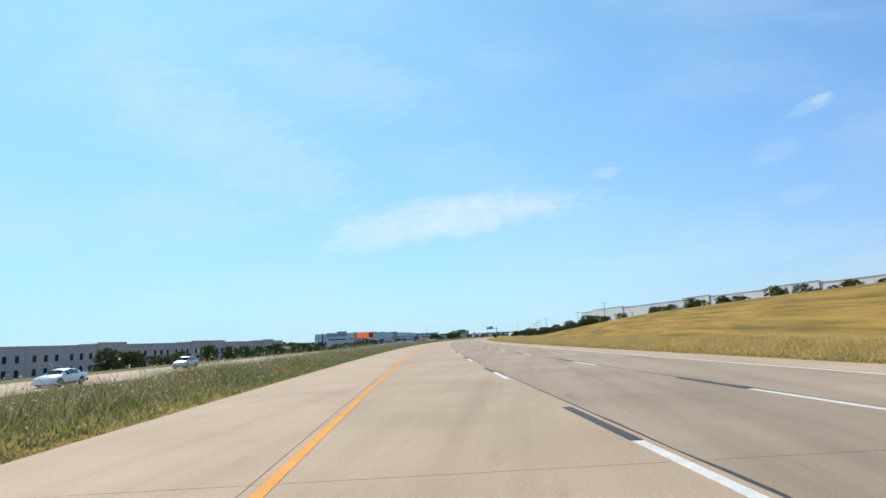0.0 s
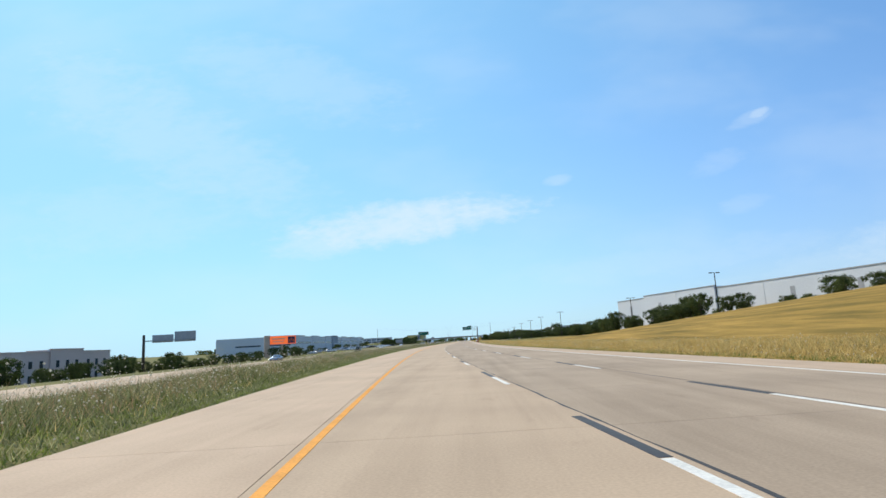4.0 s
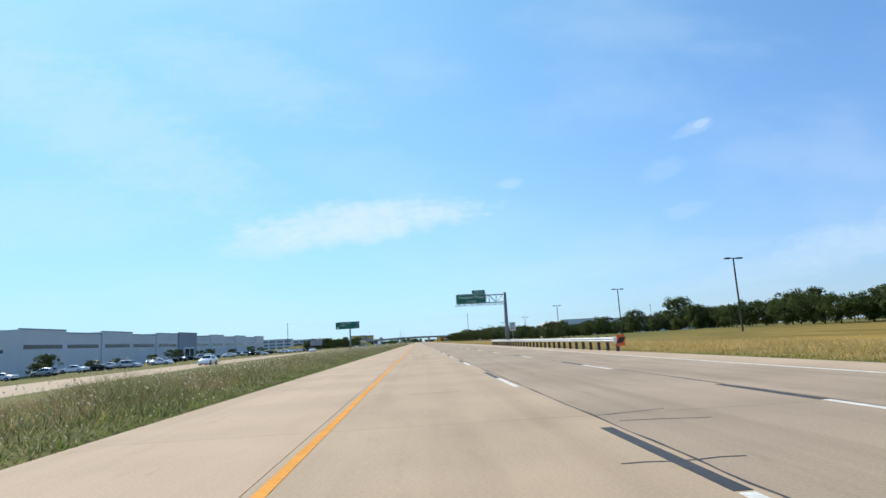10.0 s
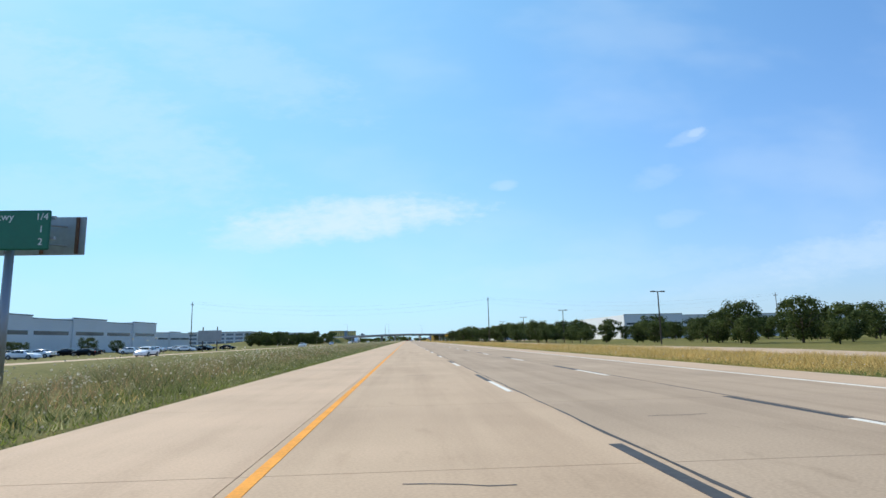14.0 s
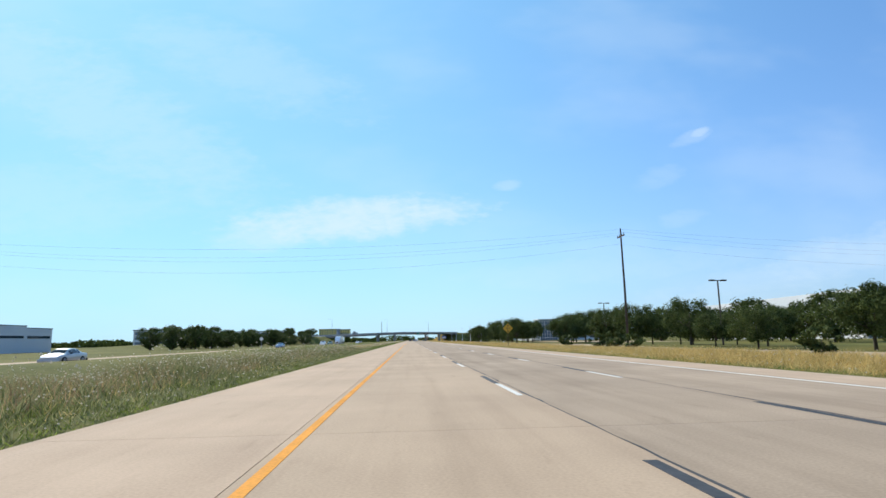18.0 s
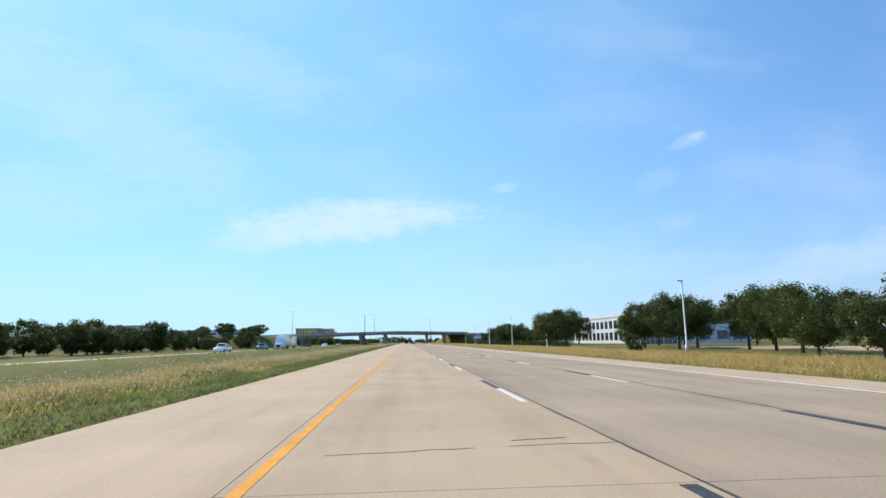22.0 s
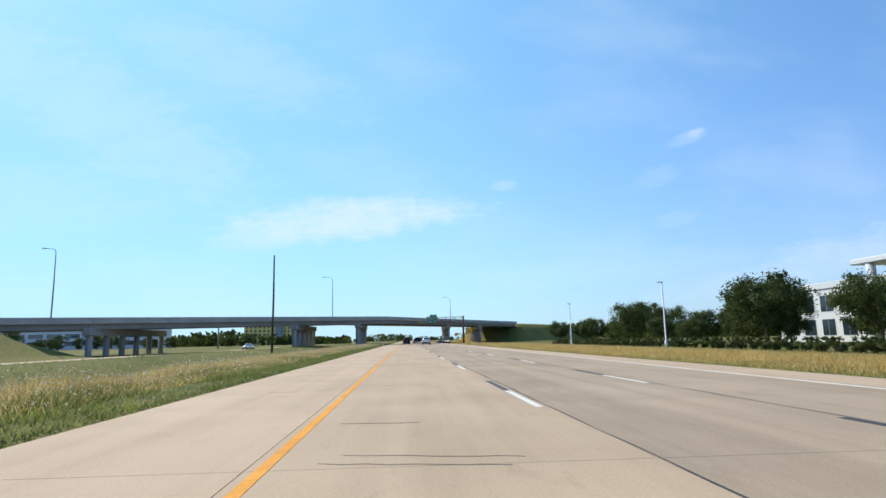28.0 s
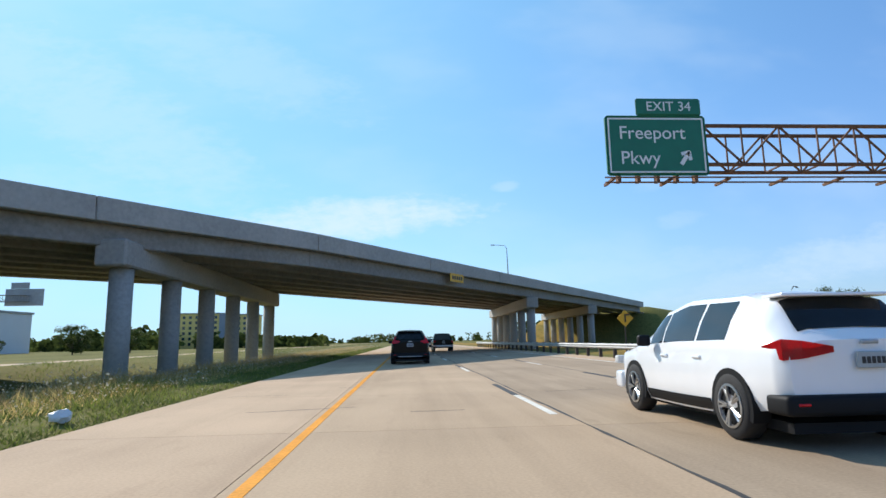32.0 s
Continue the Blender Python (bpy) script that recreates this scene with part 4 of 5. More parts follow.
def exit_gantry(m, label, reach, z, lines, post_mat, beam_mat, panel_w, panel_h, lift=0.0, tab_from=0.32):
    g = thing("sign_gantry", label, "road sign", m, "exit sign gantries")
    part("post", tube([(0, 0, -0.8), (0, 0, z + 1.25)], [0.27, 0.21], 14), post_mat, g, smooth=True)
    part("base_plate", box(-0.5, 0.5, -0.5, 0.5, -0.5, -0.15, 0.03), BRIDGE, g)
    truss_beam(g, -0.2, -reach, z, 1.0, 0.35, beam_mat)
    x0 = -reach - 0.6
    z += lift
    panel = part("sign_panel", box(x0, x0 + panel_w, -0.62, -0.56, z - 0.35, z - 0.35 + panel_h, 0.06), SIGN_G, g, "green exit panel with white border")
    tab = part("exit_tab", box(x0 + panel_w * tab_from, x0 + panel_w * 0.97, -0.62, -0.56, z - 0.34 + panel_h, z + 0.10 + panel_h, 0.04), SIGN_G, g, "small green exit number tab")
    for a, b, c, d in ((x0 + 0.06, x0 + panel_w - 0.06, z - 0.29, z - 0.25), (x0 + 0.06, x0 + panel_w - 0.06, z - 0.45 + panel_h, z - 0.41 + panel_h)):
        part("border", box(a, b, -0.628, -0.622, c, d), SIGN_W, panel)
    for a in (x0 + 0.06, x0 + panel_w - 0.10):
        part("border", box(a, a + 0.04, -0.628, -0.622, z - 0.246, z - 0.454 + panel_h), SIGN_W, panel)
    for k in range(5):
        part("hanger", box(x0 + 0.3 + k * (panel_w - 0.6) / 4 - 0.04, x0 + 0.3 + k * (panel_w - 0.6) / 4 + 0.04, -0.555, -0.40, z - 0.5, z + panel_h - 0.5), beam_mat, g)
    for zz in (z - 0.50, z - 0.62):
        part("walkway_rail", tube([(x0 - 0.2, -0.95, zz), (-0.4, -0.95, zz)], 0.022, 5), beam_mat, g)
    for k in range(7):
        xx = x0 + (-0.4 - x0) * k / 6
        part("walkway_bracket", box(xx - 0.03, xx + 0.03, -1.0, -0.36, z - 0.56, z - 0.50), beam_mat, g)
    for text, size, dx, dz in lines:
        writing(text, size, SIGN_W, panel, pose(x0 + panel_w * dx, -0.625, z - 0.35 + panel_h * dz, 90))
    writing("EXIT 34", 0.34, SIGN_W, tab, pose(x0 + panel_w * (tab_from + 0.97) / 2, -0.625, z - 0.12 + panel_h, 90))
    return panel


exit_gantry(pose(11.7, 382.7, ground_z(11.7, 382.7)), "green exit sign on a grey cantilever truss beside the road", 5.9, 5.72, (("Freeport Pkwy", 0.54, 0.5, 0.66), ("1/2 MILE", 0.34, 0.5, 0.24)), GALV_DULL, GALV_DULL, 3.95, 1.3, 0.26, 0.54)
arrow_panel = exit_gantry(pose(13.5, 996, ground_z(13.5, 996)), "green exit sign with an arrow on a rusty cantilever truss", 8.1, 5.3, (("Freeport", 0.46, 0.46, 0.70), ("Pkwy", 0.46, 0.33, 0.28)), RUST, RUST, 2.5, 1.5)
bm = bmesh.new()
add_box(bm, -0.05, 0.05, -0.628, -0.622, -0.22, 0.10, m=pose(-6.75, 0, 5.40, 0, 35))
for sgn in (-1, 1):
    add_box(bm, -0.045, 0.045, -0.628, -0.622, -0.20, 0.02, m=pose(-6.75, 0, 5.40, 0, 35) @ pose(0, 0, 0.15, 0, sgn * 42))
part("arrow", bm, SIGN_W, arrow_panel, "white slanted arrow")

# distance sign on one post in the median
ds = thing("distance_sign", "green distance sign on a single steel post in the median", "road sign", pose(-18, 455.2, -1.15))
part("post", tube([(0.8, 0.4, -0.2), (0.8, 0.4, 6.6)], [0.2, 0.17], 12), GALV, ds, smooth=True)
pn = part("sign_panel", box(-2.75, 2.65, -0.04, 0.04, 6.42, 8.16, 0.06), SIGN_G, ds)
back = part("sign_back", box(-2.2, 3.05, 2.0, 2.06, 6.5, 8.3, 0.02), SIGN_BACK, ds, "bare grey back of a second panel")
for k in range(4):
    part("stiffener", box(-2.0 + k * 1.55, -1.88 + k * 1.55, 1.88, 1.995, 6.55, 8.25), RUST, back)
for zz in (6.9, 7.8):
    part("bracket", box(-2.4, 2.8, 0.05, 0.2, zz, zz + 0.12), GALV, ds)
    part("strut", tube([(0.1, 0.3, zz), (2.3, 1.88, zz)], 0.05, 6), GALV, ds)
for k, (name_, dist) in enumerate((("Freeport Pkwy", "1/4"), ("Royal Ln", "1"), ("", "2"))):
    zz = 7.86 - k * 0.55
    if name_:
        writing(name_, 0.46, SIGN_W, pn, pose(-0.25 if k == 0 else -0.85, -0.046, zz, 90))
    else:
        part("route_shield", box(-2.45, -2.0, -0.052, -0.043, zz - 0.2, zz + 0.2, 0.003), SIGN_W, pn)
    writing(dist, 0.42, SIGN_W, pn, pose(2.3, -0.046, zz, 90))


def post_sign(name, label, m, w, h, z, sheet, diamond=False, bars=(), post=TIMBER):
    ob = thing(name, label, "road sign", m)
    part("post", tube([(0, 0, -0.3), (0, 0, z + h * 0.3)], 0.05, 8), post, ob)
    turn = pose(0, -0.09, z, 0, 45 if diamond else 0)
    pnl = part("sign_panel", box(-w / 2, w / 2, -0.015, 0.015, -h / 2, h / 2, 0.012, m=turn), sheet, ob)
    for bx0, bx1, bz0, bz1, mm in bars:
        part("sign_bar", box(bx0, bx1, -0.116, -0.108, z + bz0, z + bz1), mm, pnl)
    return ob


clear_sign = post_sign("clearance_sign", "yellow diamond clearance sign with black arrows on a post", pose(13.9, 634.5, ground_z(13.9, 634.5)), 1.0, 1.0, 2.5, SIGN_Y, True)
writing("18-3", 0.42, SIGN_K, clear_sign.children[1], pose(0, -0.112, 2.5, 90))
for sgn in (-1, 1):
    bm = bmesh.new()
    bm.faces.new([bm.verts.new((x, -0.112, 2.5 + sgn * z)) for x, z in ((-0.16, 0.36), (0.16, 0.36), (0.0, 0.56))])
    bm.faces.new([bm.verts.new((x, -0.112, 2.5 + sgn * z)) for x, z in ((-0.06, 0.24), (0.06, 0.24), (0.06, 0.355), (-0.06, 0.355))])
    part("arrow", bm, SIGN_K, clear_sign.children[1])
limit = post_sign("speed_sign", "white speed limit sign with black print on a post", pose(13.8, 391, ground_z(13.8, 391)), 0.9, 1.2, 2.6, SIGN_W, False, (), GALV)
for text, size, dz in (("SPEED", 0.24, 0.42), ("LIMIT", 0.24, 0.18), ("65", 0.52, -0.24)):
    writing(text, size, SIGN_K, limit.children[1], pose(0, -0.112, 2.6 + dz, 90))
ramp = post_sign("ramp_sign", "yellow square ramp speed sign beside the road", pose(12.6, 975, ground_z(12.6, 975)), 1.0, 1.2, 2.7, SIGN_Y, False, (), GALV)
writing("20", 0.55, SIGN_K, ramp.children[1], pose(0, -0.112, 2.5, 90))
writing("EXIT", 0.26, SIGN_K, ramp.children[1], pose(0, -0.112, 3.05, 90))
post_sign("blue_sign", "blue information sign with a white field on a post", pose(13.6, 786, ground_z(13.6, 786)), 1.75, 1.05, 1.95, SIGN_B, False,
          ((-0.7, 0.7, -0.40, 0.02, SIGN_W), (-0.48, 0.66, 0.30, 0.38, SIGN_W), (-0.44, 0.52, 0.13, 0.21, SIGN_W), (-0.75, -0.60, 0.27, 0.40, SIGN_W)), GALV)
curve = post_sign("curve_sign", "yellow diamond curve warning sign beside the ramp", pose(13.6, 1018, ground_z(13.6, 1018)), 0.75, 0.75, 2.3, SIGN_Y, True)
part("arrow", box(-0.05, 0.05, -0.116, -0.108, 2.05, 2.5), SIGN_K, curve.children[1])
part("arrow_head", box(-0.05, 0.28, -0.116, -0.108, 2.46, 2.56), SIGN_K, curve.children[1])
post_sign("median_sign", "white diamond sign seen across the median", pose(-38.5, 706, -0.5), 0.8, 0.8, 2.6, SIGN_W, True, (), GALV)
# sign for the opposite traffic, seen from behind
lg = thing("sign_gantry", "bare grey sign back on a cantilever post across the median", "road sign", place(236, -57, -0.6), "exit sign gantries")
part("post", tube([(0, 0, -0.5), (0, 0, 6.0)], [0.28, 0.24], 12), TIMBER, lg, smooth=True)
part("beam", box(0, 10.0, -0.1, 0.1, 4.7, 4.9), GALV, lg)
for k in range(2):
    part("sign_back", box(1.6 + 4.4 * k, 5.8 + 4.4 * k, 0.12, 0.2, 4.4, 5.9 + 0.5 * k, 0.03), SIGN_BACK, lg)
fg = thing("sign_gantry", "bare grey sign back on a truss beyond the overpass", "road sign", pose(-62, 1056, -0.6), "exit sign gantries")
part("post", tube([(0, 0, -0.5), (0, 0, 9.4)], [0.28, 0.24], 12), GALV, fg, smooth=True)
truss_beam(fg, 0.2, 15.5, 7.4, 0.8, 0.3, GALV)
part("sign_back", box(12.4, 17.0, 0.42, 0.5, 6.9, 9.0, 0.03), SIGN_BACK, fg)
part("exit_tab", box(13.0, 15.2, 0.42, 0.5, 9.02, 9.8, 0.03), SIGN_BACK, fg)
mb = thing("median_board", "plain grey board on two posts beyond the median", "sign board", pose(-44.8, 565, -0.4))
part("board", box(-2.6, 2.6, -0.1, 0.1, 2.2, 4.6, 0.03), SIGN_BACK, mb)
for px in (-1.6, 1.6):
    part("post", box(px - 0.1, px + 0.1, 0.11, 0.3, -0.3, 5.4), TIMBER, mb)

# ---- guard rail by the gantry ----
RAIL0, RAIL1 = 339.0, 393.0
guard = thing("guard_rail", "galvanised steel guard rail on timber posts", "guard rail", kind="structure")
beam_prof = [(0.0, 0.50), (-0.03, 0.53), (-0.075, 0.56), (-0.075, 0.59), (-0.01, 0.625), (-0.01, 0.645), (-0.075, 0.68), (-0.075, 0.71), (-0.03, 0.74), (0.0, 0.77)]
part("rail_beam", add_sheet(bmesh.new(), lambda u, v: (10.95 + beam_prof[v][0], u, beam_prof[v][1]), span(RAIL0, RAIL1, 32), range(10)), RAIL_STEEL, guard, "corrugated steel beam", smooth=True)
post_me = link_mesh("rail_post", box(10.98, 11.15, -0.09, 0.09, -0.5, 0.82, 0.015), TIMBER)
for i in range(33):
    shared("rail_post", post_me, guard, pose(0, RAIL0 + i * (RAIL1 - RAIL0) / 32, 0))

part("rail_end", box(10.86, 11.0, RAIL0 - 0.9, RAIL0 + 0.02, 0.42, 0.80, 0.05, 2), GALV, guard, "rounded steel end piece")
plate = part("end_marker", box(10.72, 11.18, RAIL0 - 0.95, RAIL0 - 0.91, 0.30, 0.92, 0.01), ORANGE, guard, "orange and black striped end marker")
for k in range(3):
    part("stripe", box(-0.045, 0.045, -0.004, 0.004, -0.19, 0.19, m=pose(10.83 + 0.12 * k, RAIL0 - 0.957, 0.61, 0, 38)), SIGN_K, plate)

ramp_rail = thing("guard_rail", "galvanised steel guard rail before the bridge piers", "guard rail", kind="structure")
part("rail_beam", add_sheet(bmesh.new(), lambda u, v: (10.95 + beam_prof[v][0], u, beam_prof[v][1]), span(1006, 1075, 20), range(10)), RAIL_STEEL, ramp_rail, "corrugated steel beam", smooth=True)
for i in range(30):
    shared("rail_post", post_me, ramp_rail, pose(0, 1006 + i * 2.35, 0))

# ---- poles and wires ----


def utility_pole(m, h, label, cross=True):
    ob = thing("utility_pole", label, "utility pole", m, "utility poles")
    part("pole", tube([(0, 0, -0.5), (0.05, 0, h * 0.5), (0, 0, h)], [0.17, 0.14, 0.10], 10), TIMBER, ob, smooth=True)
    if cross:
        part("cross_arm", box(-0.06, 0.06, -1.2, 1.2, h - 1.1, h - 0.96), TIMBER, ob)
        for yy in (-1.1, -0.5, 0.5, 1.1):
            part("insulator", tube([(0, yy, h - 0.96), (0, yy, h - 0.70)], [0.05, 0.03], 6), PLASTIC, ob)
    return ob


POLES = ((-70, 623), (27.8, 625.5), (132, 628))
for px, py in POLES:
    utility_pole(pose(px, py, ground_z(px, py)), 15.5, "tall dark timber utility pole carrying wires across the road")
utility_pole(pose(-19, 943.5, ground_z(-19, 943.5)), 14.0, "tall bare timber pole in the median", cross=False)
WIRE = mat("wire", (0.03, 0.03, 0.03), 0.6, vary=0.1, grain=5, bump=0)
for k, (dy, dz, sag) in enumerate(((0, 15.3, 2.4), (-1.1, 14.7, 3.0), (1.1, 14.7, 3.2), (0.5, 13.4, 3.4))):
    for (xa, ya), (xb, yb) in zip(POLES, POLES[1:]):
        path = [(xa + (xb - xa) * f, ya + (yb - ya) * f + dy, dz - 0.3 - 4 * sag * f * (1 - f)) for f in span(0, 1, 28)]
        tagged(new("power_wire", link_mesh("power_wire", tube(path, 0.006, 5), WIRE)), "thin black power wire sagging between poles", "wire", "power wires")


def lot_light(m, h, label="dark twin-headed parking lot light pole"):
    ob = thing("lot_light", label, "light pole", m, "parking lot lights")
    part("pole", tube([(0, 0, -0.3), (0, 0, h)], [0.12, 0.09], 8), TIMBER, ob)
    part("bracket", box(-0.9, 0.9, -0.05, 0.05, h - 0.05, h + 0.05), TIMBER, ob)
    for sx in (-1, 1):
        part("lamp_head", box(sx * 0.85 - 0.35, sx * 0.85 + 0.35, -0.25, 0.25, h - 0.08, h + 0.10, 0.04), TIMBER, ob)


for v, d in ((246, 60), (289, 54), (333, 41), (376, 39.5), (418, 39.5), (468, 39.5), (518, 39.5), (574, 39.5), (624, 39.5), (668, 39.5)):
    lot_light(place(v, d, lie(v, d), 10), 8.2 if v > 500 else 9.0)
POLE_PALE = mat("pale_pole_steel", (0.62, 0.63, 0.62), 0.5, 0.2, vary=0.08, grain=20)
for v, d, h in ((700, 38.5, 5.4), (735, 29.5, 7.4), (798, 30, 7.4), (836, 29.5, 7.4), (880, 29.5, 7.4), (924, 29.5, 7.4), (962, 29.5, 7.4)):
    ob = thing("lawn_light", "slender white light pole with a small flat lamp head", "light pole", place(v, d, lie(v, d)), "lawn lights")
    part("pole", tube([(0, 0, -0.3), (0, 0, 0.7), (0, 0, 0.72), (0, 0, h)], [0.18, 0.18, 0.09, 0.06], 10), POLE_PALE, ob, smooth=True)
    part("lamp_head", box(-0.55, 0.10, -0.14, 0.14, h - 0.02, h + 0.1, 0.03, 2), POLE_PALE, ob)

# ---- billboard ----
bb = thing("billboard", "lit orange billboard with dark print on a tan pylon", "billboard", pose(-78, 387, -1.6, 0, 0, 27))
part("board_frame", box(-5.35, 6.4, -0.25, 0.25, 5.2, 9.2, 0.05), SIGN_BACK, bb)
face = part("screen", box(-5.3, 6.2, -0.30, -0.255, 5.4, 9.0), SCREEN, bb, "glowing orange screen")
part("print_block", box(2.6, 5.9, -0.312, -0.302, 5.7, 8.7), POSTER_DK, face)
for a, b, c, d in ((-4.6, 1.6, 7.5, 8.1), (-4.2, 0.9, 6.3, 6.8)):
    part("print_bar", box(a, b, -0.312, -0.302, c, d), ORANGE_PALE, face)
for k in range(3):
    part("print_spot", box(3.0 + k, 3.6 + k, -0.318, -0.313, 6.3 + 0.5 * (k % 2), 7.4 + 0.5 * (k % 2)), ORANGE, face)
part("pylon", box(-7.9, -5.4, -0.7, 0.7, -0.6, 9.4, 0.08), BRICK_TAN, bb, "wide tan masonry pylon")
part("post", box(-0.2, 0.6, 0.26, 0.7, -0.6, 5.19, 0.04), BRICK_TAN, bb)
part("catwalk", box(-6.4, 6.4, -1.2, -0.31, 5.05, 5.13), GALV, bb)

# ---- buildings ----


def warehouse(name, label, m, length, height, deep, bays, wall, dark, entries=(), high=(), group="", dock=False, storeys=0):
    """A tilt-wall warehouse; its long front looks along -y of its own axes."""
    ob = thing(name, label, "building", m, group)
    step = length / bays
    for i in range(bays):
        h = height + (0.6 if i in high else 0.0) + (1.0 if i in entries else 0.0)
        proud = -0.9 if i in entries else (-0.35 if i in high else 0.0)
        w = part("wall_panel", box(i * step + 0.04, (i + 1) * step - 0.04, proud, deep if i in (0, bays - 1) else 6.0, -1.0, h, 0.03), wall if i not in entries else dark, ob)
        part("coping", box(i * step, (i + 1) * step, proud - 0.12, proud + 0.5, h + 0.004, h + 0.25), dark, w)
        if i in entries:
            part("portal", box(i * step + step * 0.2, i * step + step * 0.8, proud - 0.5, proud - 0.005, -0.8, h * 0.5, 0.05), wall, w)
            for k in range(2):
                part("entry_glass", box(i * step + step * (0.26 + 0.26 * k), i * step + step * (0.48 + 0.26 * k), proud - 0.55, proud - 0.505, -0.6, h * 0.44), PANE_DK, w)
        elif dock:
            part("recess", box(i * step + step * 0.46, i * step + step * 0.54, proud - 0.03, proud - 0.004, height * 0.45, height * 0.8), dark, w)
            for k in range(2):
                part("dock_door", box(i * step + step * (0.15 + 0.42 * k), i * step + step * (0.40 + 0.42 * k), proud - 0.04, proud - 0.004, -0.6, height * 0.32), dark, w)
        elif storeys:
            for q in range(storeys):
                for k in range(3):
                    xx = i * step + step * (0.16 + 0.29 * k)
                    part("window", box(xx, xx + 1.15, proud - 0.03, proud - 0.004, 0.9 + q * 3.3, 2.6 + q * 3.3), PANE_DK, w)
        else:
            part("window_band", box(i * step + step * 0.08, (i + 1) * step - step * 0.08, proud - 0.03, proud - 0.004, height * 0.60, height * 0.70), PANE_DK, w)
    part("roof", box(0.2, length - 0.2, 6.1, deep - 0.1, height - 0.8, height - 0.4), ROOFING, ob)
    part("rear_wall", box(0.1, length - 0.1, deep - 0.1 + 0.11, deep + 0.3, -1.0, height - 0.1), wall, ob)
    return ob


big = warehouse("warehouse", "long pale blue-white tilt-wall warehouse with dark window bands", pose(-86, 436, -1.4, 0, 0, 90), 198, 9.2, 44, 12, WALL_W, WALL_G, entries=(5,), high=(0, 2, 4, 7, 9, 11), group="warehouses")
for k in range(2):                      # bands in the end wall
    part("window_band", box(0.0, 0.036, 3 + k * 16.5, 17 + k * 16.5, 4.8, 5.6), PANE_DK, big)
warehouse("warehouse", "pale warehouse with a plain front across the highway", pose(-116, 668, -0.8, 0, 0, 90), 80, 7.6, 50, 6, WALL_W, WALL_G, high=(0, 4), group="warehouses")
warehouse("warehouse", "tan low office block with small dark windows", pose(-94, 116, -4.4, 0, 0, 90), 168, 7.9, 40, 14, WALL_T, WALL_T, high=(3, 7, 8, 12), group="warehouses", storeys=2)
wall_turn = math.degrees(math.atan2(140 - 326, 115 - 60))
warehouse("warehouse", "long white warehouse wall on the rise behind dark trees", pose(60, 326, 1.3, 0, 0, wall_turn), 196, 10.0, 60, 12, WALL_W, ROOFING, high=(1, 2, 6, 9), group="warehouses", dock=True)
warehouse("warehouse", "white warehouse beyond the tree-lined lots", pose(88, 660, 0), 98, 8.8, 60, 8, WALL_W, ROOFING, high=(0, 1), group="warehouses")
hotel = thing("hotel", "yellow six-storey hotel with a grey stair tower beyond the overpass", "building", pose(-110, 1262, 0))
part("wall", box(0, 21, 0, 16, -1, 15.6, 0.1), WALL_B, hotel, "yellow main wing")
part("stair_tower", box(21.01, 25, -0.5, 16, -1, 16.0, 0.1), WALL_G, hotel, "grey stair tower")
part("side_wing", box(25.01, 36, 3, 19, -1, 15.0, 0.1), WALL_B, hotel, "yellow side wing")
part("roof_edge", box(-0.4, 21, -0.4, 16.4, 15.61, 16.1, 0.05), ROOFING, hotel)
part("roof_edge", box(25.05, 36.4, 2.6, 19.4, 15.01, 15.5, 0.05), ROOFING, hotel)
pane = link_mesh("window", box(-0.62, 0.62, -0.06, -0.005, 0, 1.35), PANE_DK)
for k in range(6):
    for i in range(7):
        shared("window", pane, hotel, pose(1.7 + i * 2.93, 0, 0.8 + k * 2.5))
    for i in range(4):
        shared("window", pane, hotel, pose(26.6 + i * 2.65, 3.0, 0.5 + k * 2.45))

off = thing("office_building", "low white office building with tall portal columns behind trees", "building", pose(64, 955, 0, 0, 0, -90))
part("wall", box(0, 126, 0, 24, -0.6, 7.6, 0.05), WALL_W, off)
part("parapet", box(-0.2, 126.2, -0.2, 0.5, 7.604, 8.6, 0.05), WALL_W, off)
for i in range(30):
    for k in range(2):
        fr = part("window", box(2.0 + i * 4.1, 4.6 + i * 4.1, -0.05, -0.005, 0.6 + k * 3.6, 3.0 + k * 3.6), PANE_DK, off)
        part("mullion", box(3.26 + i * 4.1, 3.34 + i * 4.1, -0.08, -0.052, 0.6 + k * 3.6, 3.0 + k * 3.6), GALV, fr)
for cx in (30, 36, 42, 48):
    part("portal_column", tube([(cx, -6.5 - 0.09 * (cx - 39) ** 2 * 0.2, -0.6), (cx, -6.5 - 0.09 * (cx - 39) ** 2 * 0.2, 9.2)], 0.5, 14), WALL_W, off, smooth=True)
part("canopy", box(27.5, 50.5, -8.6, -0.25, 9.22, 9.9, 0.1), WALL_W, off, "white flat canopy")
B_0, B_1 = 126.3, 137.0
bay = part("glass_bay", add_box(bmesh.new(), B_0, B_1, -4.0, 4.2, -0.6, 9.0, 0.03), PANE_SKY, off, "tall bay of blue-grey glass in white frames")
for k in range(8):
    xx = B_0 + k * (B_1 - B_0 - 0.14) / 7
    part("bay_mullion", box(xx, xx + 0.14, -4.08, -4.004, -0.6, 9.05), WALL_W, bay)
    part("bay_mullion", box(B_1 + 0.004, B_1 + 0.08, -4.0 + k * 1.15, -3.86 + k * 1.15, -0.6, 9.05), WALL_W, bay)
for k in range(6):
    part("bay_transom", box(B_0, B_1, -4.065, -4.004, 0.9 + k * 1.5, 1.02 + k * 1.5), WALL_W, bay)
    part("bay_transom", box(B_1 + 0.004, B_1 + 0.065, -3.9, 4.1, 0.9 + k * 1.5, 1.02 + k * 1.5), WALL_W, bay)
